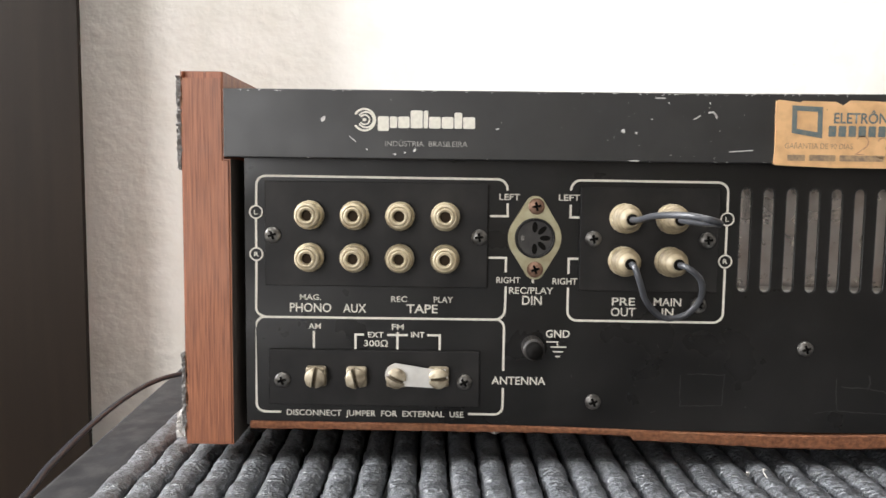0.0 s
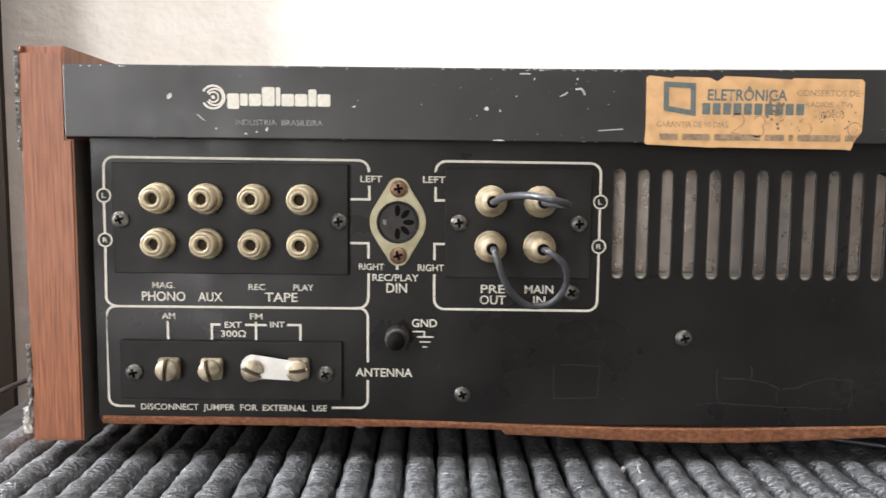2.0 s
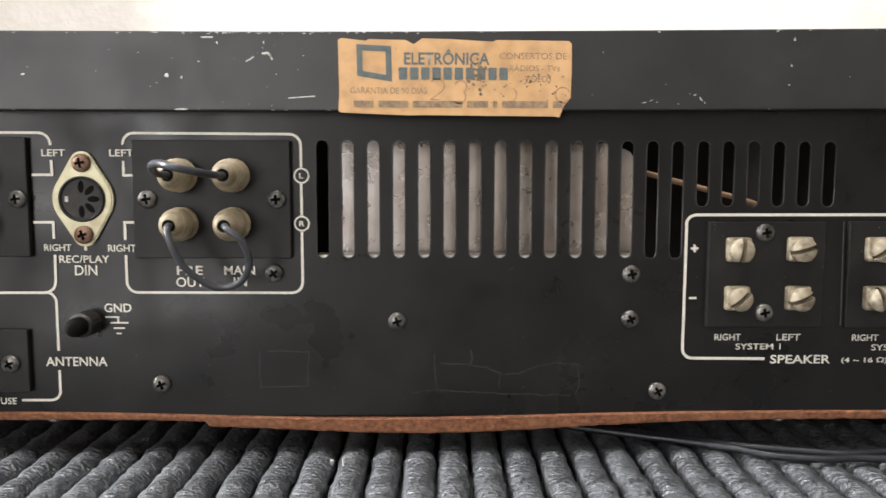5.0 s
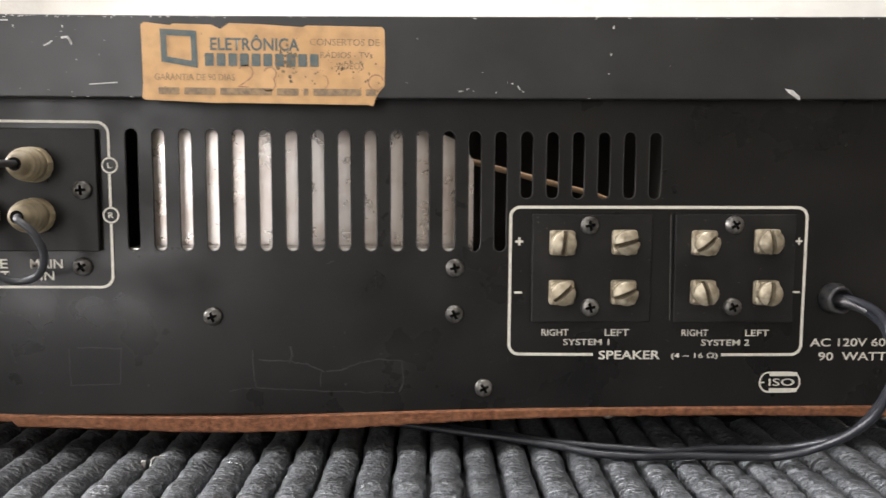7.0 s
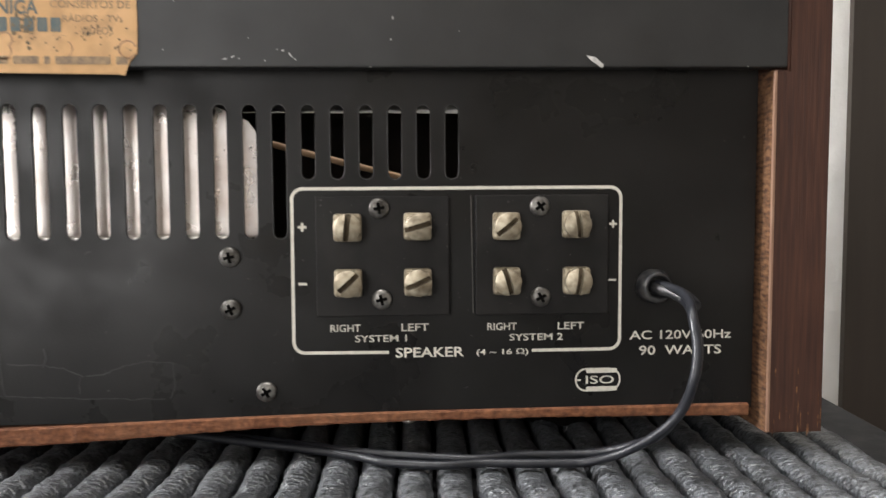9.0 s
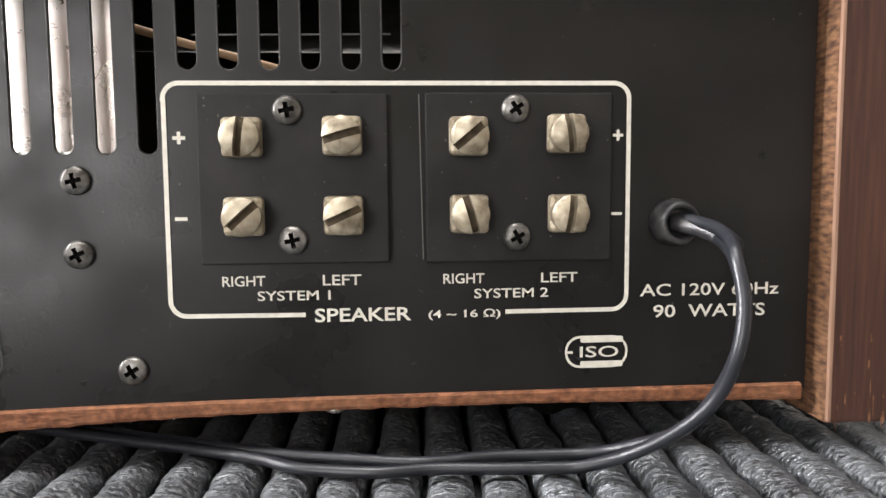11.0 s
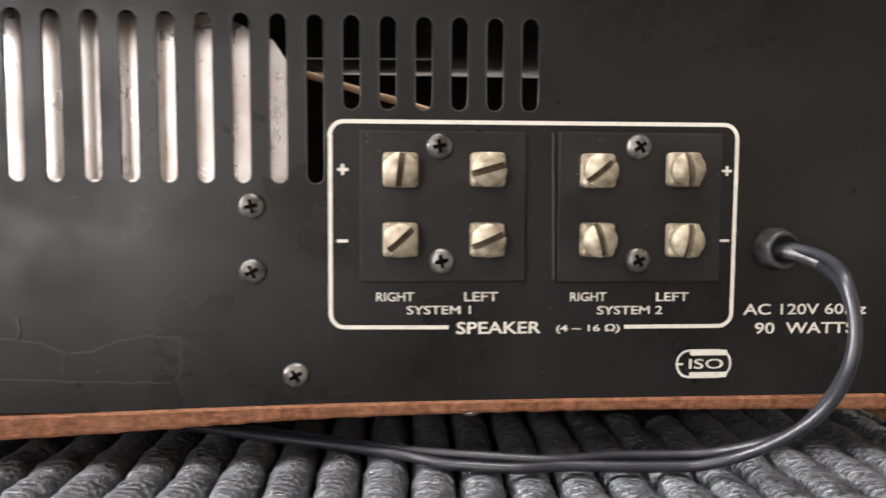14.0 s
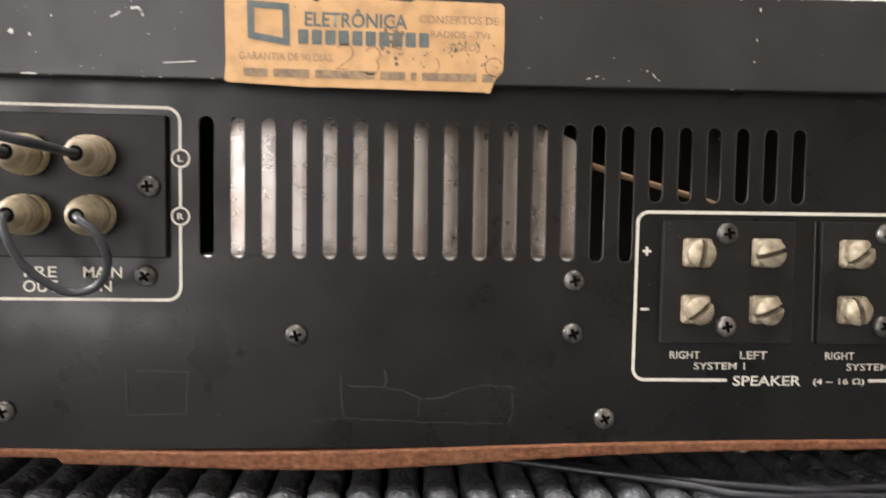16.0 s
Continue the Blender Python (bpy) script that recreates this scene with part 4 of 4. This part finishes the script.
fill(bm, rounded(0.2688, 0.2778, 0.0164, 0.0177, 0.0004), -0.00035)
stroke(bm, [(0.2658, 0.0196), (0.2672, 0.0196)], 0.0005, -0.00035)
place(part("print_mark", bm, INK, rec))


def words(s, x0, x1, z0, z1, bold=0.010, y=-0.0003):
    return place(text("print_word", s, x0 * MM, x1 * MM, z0 * MM, z1 * MM, y, INK, rec, bold))


words("L", -98.7, -97.4, 86.0, 87.7, 0.012)
words("R", -98.8, -97.2, 71.2, 72.9, 0.012)
words("L", 65.9, 67.2, 85.5, 87.2, 0.012)
words("R", 65.7, 67.3, 70.7, 72.4, 0.012)
words("MAG.", -82.7, -75.2, 56.0, 58.1)
words("PHONO", -86.3, -71.6, 51.7, 55.0, 0.012)
words("AUX", -67.4, -59.2, 51.7, 54.9, 0.012)
words("TAPE", -45.0, -34.0, 51.8, 55.0, 0.012)
words("REC", -50.4, -44.8, 55.7, 57.8)
words("PLAY", -35.4, -28.6, 55.6, 57.8)
words("LEFT", -12.9, -5.7, 92.1, 94.3)
words("RIGHT", -13.4, -5.0, 62.9, 65.1)
words("REC/PLAY", -8.9, 6.6, 59.2, 61.6)
words("DIN", -4.2, 2.7, 55.3, 58.6, 0.012)
words("LEFT", 7.8, 15.2, 92.1, 94.3)
words("RIGHT", 6.3, 15.0, 62.7, 65.0)
words("PRE", 27.4, 35.5, 55.5, 58.4, 0.012)
words("OUT", 27.1, 35.8, 51.7, 54.8, 0.012)
words("MAIN", 42.1, 51.7, 55.5, 58.4, 0.012)
words("IN", 45.0, 49.1, 51.9, 54.8, 0.012)
words("AM", -79.7, -75.3, 45.6, 47.7)
words("EXT", -58.6, -53.0, 42.8, 44.9)
words("300\u03a9", -60.0, -51.5, 39.6, 41.9)
words("FM", -50.1, -45.9, 45.7, 47.8)
words("INT", -43.3, -38.5, 43.0, 45.1)
words("DISCONNECT  JUMPER  FOR  EXTERNAL  USE", -87.6, -24.3, 14.2, 16.4)
words("GND", 4.4, 12.9, 43.7, 46.5, 0.016)
words("ANTENNA", -14.5, 4.7, 26.5, 29.5, 0.012)
words("RIGHT", 196.5, 204.9, 34.7, 36.8)
words("LEFT", 216.2, 223.9, 34.6, 36.8)
words("SYSTEM 1", 203.3, 217.7, 31.7, 33.7)
words("SPEAKER", 214.5, 233.8, 27.2, 30.0, 0.016)
words("(4 ~ 16 Ω)", 237.3, 252.1, 27.00, 29.15, 0.016)
words("RIGHT", 240.4, 248.8, 34.5, 36.6)
words("LEFT", 260.5, 268.1, 34.4, 36.5)
words("SYSTEM 2", 246.7, 262.0, 31.4, 33.4)
words("AC 120V 60Hz", 281.3, 311.2, 31.1, 33.7)
words("90  WATTS", 284.2, 308.3, 26.6, 29.3, 0.012)
words("ISO", 268.7, 276.9, 18.5, 20.9, 0.006)

# maker's mark on the cover, as plain shapes: ring emblem and a row of blocks
LIDY = -0.0059
bm = bmesh.new()
for r, dx, w in ((0.0036, 0.0, 0.0007), (0.0026, 0.0005, 0.0006), (0.0016, 0.0001, 0.0005)):
    stroke(bm, arc(-0.0594 + dx, 0.1187, r, -150, 150, 24), w, LIDY)
fill(bm, rounded(-0.0600, -0.0588, 0.1182, 0.1192, 0.0003), LIDY)
place(part("emblem", bm, INK, rec, "cream ring emblem"))
x = -0.0549
for width, low, high in ((3.8, 115.0, 119.9), (2.5, 116.0, 119.9), (3.9, 116.0, 119.9), (4.1, 116.0, 122.0), (1.5, 116.0, 122.0), (4.0, 116.0, 119.9), (4.0, 116.0, 119.9), (2.6, 116.0, 121.4), (4.1, 116.0, 119.9)):
    bm = fill(bmesh.new(), rounded(x, x + width * MM, low * MM, high * MM, 0.0006), LIDY)
    place(part("logo_block", bm, INK, rec))
    x += (width + 0.31) * MM
place(text("print_word", "INDÚSTRIA  BRASILEIRA", -0.0524, -0.0244, 0.1099, 0.1118, LIDY, FADED, rec, 0.0))
# ---- paper label on the cover ----
bm = bmesh.new()
edge = [(79.0, 126.3), (79.3, 110.0), (78.9, 105.6), (79.6, 105.1), (90.0, 104.7), (100.0, 104.3), (104.0, 104.4), (143.5, 104.1), (145.1, 103.8), (146.4, 107.2), (148.4, 109.6), (148.6, 117.0), (148.5, 125.4),
        (147.6, 126.3), (126.0, 126.5), (125.0, 126.0), (112.0, 126.7), (104.0, 126.9), (101.5, 125.2), (99.0, 126.4), (88.0, 126.6), (87.4, 126.1), (80.0, 126.9)]
fill(bm, [(x * MM, z * MM) for x, z in edge], -0.0060)
geo = bmesh.ops.extrude_face_region(bm, geom=list(bm.faces))
for v in geo["geom"]:
    if isinstance(v, bmesh.types.BMVert):
        v.co.y += 0.0003
bmesh.ops.recalc_face_normals(bm, faces=bm.faces)
label = place(part("paper_label", bm, PAPER, rec, "aged orange repair-shop paper label with a torn corner"))
LY = -0.0061


def sub(name, bm, mat):
    ob = part(name, bm, mat, label)
    return ob


def stick_words(s, x0, x1, z0, z1, mat, bold=0.0):
    return text("print_word", s, x0 * MM, x1 * MM, z0 * MM, z1 * MM, LY, mat, label, bold)


# screen-shaped outline
sub("print_frame", stroke(bmesh.new(), [(0.0853, 0.1242), (0.0855, 0.1166), (0.0941, 0.1152), (0.0939, 0.1238)], 0.0017, LY, closed=True), TEAL)


def bars(x0, x1, z0, z1, widths, mat):
    """Plain bars in place of a line of writing: one for each word."""
    x, total = x0, sum(widths) + 0.7 * (len(widths) - 1)
    k = (x1 - x0) / total
    for w in widths:
        sub("print_bar", fill(bmesh.new(), rounded(x * MM, (x + w * k) * MM, z0 * MM, z1 * MM, 0.0003), LY), mat)
        x += (w + 0.7) * k


stick_words("ELETR\u00d4NICA", 98.6, 124.0, 119.3, 122.9, TEAL, 0.02)
bars(97.0, 129.5, 114.8, 118.4, [2.2] * 10, TEAL)
bars(83.6, 146.0, 106.6, 108.6, [3, 4.5, 7.5, 3.2, 0.7, 7, 1.5], BROWNINK)
stick_words("GARANTIA DE 90 DIAS", 82.6, 105.4, 110.7, 112.6, BROWNINK)
stick_words("CONSERTOS DE", 127.0, 147.0, 120.9, 122.9, BROWNINK)
stick_words("RÁDIOS - TVs", 130.0, 145.0, 117.4, 119.2, BROWNINK)
stick_words("VIDEOS", 134.5, 142.5, 114.2, 116.2, BROWNINK)
# faded pen strokes
bm = bmesh.new()
stroke(bm, arc(0.1085, 0.1130, 0.0021, 150, -60, 8) + [(0.1065, 0.1090), (0.1095, 0.1089)], 0.0004, LY)
stroke(bm, arc(0.1155, 0.1128, 0.0018, 160, -20, 6) + arc(0.1150, 0.1098, 0.0020, 40, -130, 6), 0.0004, LY)
stroke(bm, arc(0.1460, 0.1105, 0.0022, 20, 330, 12), 0.0004, LY)
stroke(bm, arc(0.1300, 0.1105, 0.0022, 60, -70, 8), 0.0003, LY)
sub("pen_mark", bm, PEN)
# mould spots
rng = random.Random(7)
bm = bmesh.new()
for k in range(90):
    zone = rng.random()
    if zone < 0.35:
        cx, cz, s = rng.gauss(120, 2.0), rng.gauss(115.5, 2.2), rng.uniform(0.2, 0.75)
    elif zone < 0.75:
        cx, cz, s = rng.uniform(122, 147), rng.gauss(112.5, 2.4), rng.uniform(0.1, 0.45)
    elif zone < 0.88:
        cx, cz, s = rng.gauss(136, 1.6), rng.gauss(115.0, 0.9), rng.uniform(0.2, 0.6)
    else:
        cx, cz, s = rng.uniform(82, 146), rng.uniform(106, 125), rng.uniform(0.08, 0.25)
    if 80 < cx < 147.5 and 106 < cz < 126:
        ring = [((cx + s * rng.uniform(0.4, 1.1) * math.cos(a)) * MM, (cz + s * rng.uniform(0.4, 1.1) * math.sin(a)) * MM) for a in [math.tau * j / 9 for j in range(9)]]
        fill(bm, ring, LY - 0.00002 - 0.0000004 * k)
tagged(sub("mould_stain", bm, MOULD), kind="stuff")

# ---- chipped paint and scratches ----
def chip(bm, x, z, w, h, tilt, y, rng, mat=0):
    ring = []
    for j in range(9):
        a = math.tau * j / 9
        u, v = w / 2 * math.cos(a) * rng.uniform(0.55, 1.1), h / 2 * math.sin(a) * rng.uniform(0.55, 1.1)
        c, s = math.cos(radians(tilt)), math.sin(radians(tilt))
        ring.append(((x + u * c - v * s) * MM, (z + u * s + v * c) * MM))
    fill(bm, ring, y, mat)


rng = random.Random(3)
bm = bmesh.new()
# big chips
for x, z, w, h, tilt in ((269.6, 108.3, 6.6, 1.9, -35), (187.6, 109.5, 0.5, 1.9, 35), (188.8, 108.4, 0.3, 0.8, 35), (185.7, 110.6, 0.9, 0.35, 15), (184.2, 110.9, 0.4, 0.25, 0), (170.6, 108.3, 1.8, 0.35, 10), (172.6, 108.9, 1.5, 0.30, 25), (174.3, 108.4, 0.6, 0.25, 0), (181.0, 108.0, 0.5, 0.4, 0), (215.2, 127.0, 0.7, 1.4, 0), (214.6, 119.3, 0.5, 0.8, 0), (214.1, 113.7, 0.6, 0.5, 0),
                         (59.2, 121.2, 0.9, 2.0, 15), (57.0, 125.5, 0.6, 1.0, 0), (28.1, 115.9, 1.7, 1.7, 0), (32.5, 115.3, 0.8, 1.0, 0), (37.7, 119.9, 0.6, 0.5, 0), (32.4, 105.9, 4.6, 0.6, 0), (43.2, 125.5, 0.6, 0.6, 0),
                         (-73.4, 118.9, 1.5, 2.6, -35), (-42.3, 108.6, 1.0, 2.0, -25), (-49.0, 107.2, 1.3, 0.6, -20), (-45.6, 107.8, 0.9, 0.5, 0), (-58.6, 108.8, 1.0, 0.6, -35), (-14.3, 116.1, 1.6, 0.5, 15),
                         (-89.2, 128.2, 1.1, 0.6, 0), (-95.0, 128.4, 0.9, 0.5, 0), (157.9, 123.1, 0.4, 0.4, 0)):
    chip(bm, x, z, w, h, tilt, LIDY, rng)
stroke(bm, [(0.0565, 0.1223), (0.0583, 0.1225), (0.0592, 0.1212)], 0.0006, LIDY)
stroke(bm, [(0.0516, 0.1200), (0.0529, 0.1206), (0.0540, 0.1214)], 0.0004, LIDY)
stroke(bm, [(0.0385, 0.1270), (0.0420, 0.1270)], 0.0004, LIDY)
stroke(bm, [(0.0640, 0.1093), (0.0680, 0.1096), (0.0720, 0.1099)], 0.0003, LIDY)
stroke(bm, [(-0.0646, 0.1132), (-0.0622, 0.1112)], 0.0003, LIDY)
# worn corner at the right end
for x, z, w, h in ((322.0, 129.7, 1.7, 3.0), (321.2, 130.8, 1.6, 0.8), (320.4, 128.5, 0.8, 0.9), (318.2, 130.6, 1.5, 1.0), (316.4, 129.6, 2.0, 1.1), (314.6, 130.5, 1.8, 0.8), (312.8, 129.9, 1.0, 0.7), (310.9, 130.6, 1.3, 0.6), (307.6, 130.7, 2.2, 0.4), (304.0, 130.6, 1.2, 0.4)):
    chip(bm, x, z, w, h, rng.uniform(-25, 25), LIDY, rng)
# fine chips along the upper edge
for k in range(75):
    x = rng.uniform(-106, 319)
    if rng.random() < 0.45:
        x = rng.gauss(48, 22)
    if -106 < x < 318:
        chip(bm, x, 128.45 + 1000 * lift(x / 1000, 0.1288) - abs(rng.gauss(0, 0.2)), rng.uniform(0.4, 1.5), rng.uniform(0.2, 0.4), rng.uniform(-15, 15), LIDY, rng)
for k in range(30):
    x = rng.gauss(45, 28) if k < 16 else rng.uniform(-100, 240)
    if 78 < x < 150:
        x -= 75
    chip(bm, x, rng.uniform(107, 127.5), rng.uniform(0.12, 0.4), rng.uniform(0.12, 0.35), rng.uniform(0, 180), LIDY, rng)
for k in range(12):
    x = rng.uniform(-106, 318)
    chip(bm, x, 105.75 + 1000 * lift(x / 1000, 0.1056), rng.uniform(0.4, 1.5), 0.22, 0, LIDY, rng)
chips = part("chipped_paint", bm, CHIP, cover)
tagged(chips, "small bare chips in the black paint", kind="stuff")

# outlines left by old labels and light scratches low on the panel
bm = bmesh.new()


def ragged(pts, w):
    out = []
    for a, b in zip(pts, pts[1:]):
        for k in range(8):
            t = k / 8
            out.append(((a[0] + (b[0] - a[0]) * t + rng.gauss(0, 0.12)) * MM, (a[1] + (b[1] - a[1]) * t + rng.gauss(0, 0.12)) * MM))
    stroke(bm, out, w, -0.00025)


ragged([(107.7, 30.5), (108.0, 22.0), (108.7, 18.6), (120.0, 18.0), (131.0, 17.4), (142.0, 17.0), (152.6, 16.8)], 0.00034)
ragged([(100.5, 17.4), (104.0, 18.3), (108.7, 18.6)], 0.0003)
ragged([(152.6, 16.8), (153.8, 20.0), (153.4, 26.8), (146.0, 27.4), (140.0, 26.2), (134.0, 23.9), (129.5, 23.6)], 0.00040)
ragged([(129.5, 23.6), (124.0, 26.0), (118.0, 27.0), (108.2, 27.2)], 0.00036)
ragged([(119.2, 31.5), (119.8, 28.6), (118.8, 26.2)], 0.00055)
ragged([(128.6, 23.4), (128.2, 18.4)], 0.00025)
ragged([(52.4, 31.0), (52.8, 19.5), (67.5, 20.0), (68.0, 31.0), (53.0, 31.3)], 0.0003)
for x, z, w, h in ((314.0, 88.6, 1.0, 0.8), (165.5, 34.3, 0.7, 0.6), (135.9, 35.7, 0.7, 0.5), (147.0, 29.0, 1.1, 0.6), (76.0, 19.5, 0.8, 0.7), (169.0, 16.5, 1.6, 0.4), (136.0, 19.5, 1.2, 0.6)):
    chip(bm, x, z, w, h, 20, -0.00025, rng)
# dust specks
for k in range(140):
    s = rng.uniform(0.12, 0.34)
    chip(bm, rng.uniform(-100, 315), rng.choice((rng.uniform(12, 58), rng.uniform(60, 104))), s, s * rng.uniform(0.6, 1.4), 0, -0.00022, rng)
for k in range(26):
    x, z, a = rng.uniform(-100, 315), rng.uniform(13, 60), rng.uniform(0, math.pi)
    d = rng.uniform(0.6, 2.6)
    ragged([(x, z), (x + d * math.cos(a), z + d * math.sin(a))], 0.00013)
scr = part("scratch_wear", bm, SCRATCH, panel)
tagged(scr, "faint scratches and label outlines in the paint", kind="stuff")

# pale dust on the speaker plates and the panel round them, and one painted highlight
bm = bmesh.new()
for x, z in ((194.6, 71.4), (194.6, 69.9), (197.2, 68.0), (229.0, 58.4), (246.0, 70.6), (262.0, 44.0), (189.5, 55.0)):
    chip(bm, x, z, 0.35, 0.45, 0, -0.0021, rng)
for k in range(40):
    d = rng.uniform(0.15, 0.36)
    chip(bm, rng.uniform(193.5, 274), rng.uniform(40, 71.8), d, d * rng.uniform(0.5, 1.6), rng.uniform(0, 180), -0.00208, rng)
for k in range(24):
    d = rng.uniform(0.15, 0.4)
    chip(bm, rng.uniform(160, 316), rng.uniform(13, 100), d, d * rng.uniform(0.5, 1.5), rng.uniform(0, 180), -0.00028, rng)
# highlight along the second plate's left bevel, drawn as a pale line
stroke(bm, [(0.2364, 0.0395), (0.2361, 0.0560), (0.2358, 0.0724)], 0.00024, -0.0004)
tagged(part("pale_dust", bm, DUST_AND_GLINT, panel), "pale dust specks and a painted edge highlight on the black paint", kind="stuff")

# ---- loose cable beside the receiver ----
cable = part("loose_cable", tube(bmesh.new(), [(-0.120, 0.150, 0.0), (-0.150, 0.119, 0.0), (-0.1640, 0.1035, 0.0010), (-0.1705, 0.0850, 0.0018), (-0.1718, 0.0580, 0.0020), (-0.1695, 0.0230, 0.0018), (-0.1640, -0.0170, 0.0012),
                                              (-0.1590, -0.0405, 0.0006), (-0.1500, -0.0900, -0.0005), (-0.1450, -0.1500, -0.0005)], 0.0012, 10), CORD)
tagged(cable, "thin black cable lying loose on the mat's edge", "cable")

# scraps on the mat
bm = box(bmesh.new(), -0.0006, 0.0006, -0.0004, 0.0004, -0.0012, 0.0022, 0.0002)
scrap = part("paper_scrap", bm, LINT)
scrap.matrix_world = pose(0.0754, -0.0054, -0.0042, 12, 10, 15)
tagged(scrap, "tiny white paper scrap stuck between two mat ribs", "scrap")
thread = part("thread", tube(bmesh.new(), [(0.0800, -0.0115, -0.0018), (0.0796, -0.0095, -0.0006), (0.0803, -0.0080, -0.0002), (0.0812, -0.0070, -0.0006), (0.0808, -0.0058, -0.0010), (0.0818, -0.0050, -0.0016)], 0.00022, 6), LINT)
tagged(thread, "short loose white thread lying on the mat", "thread")
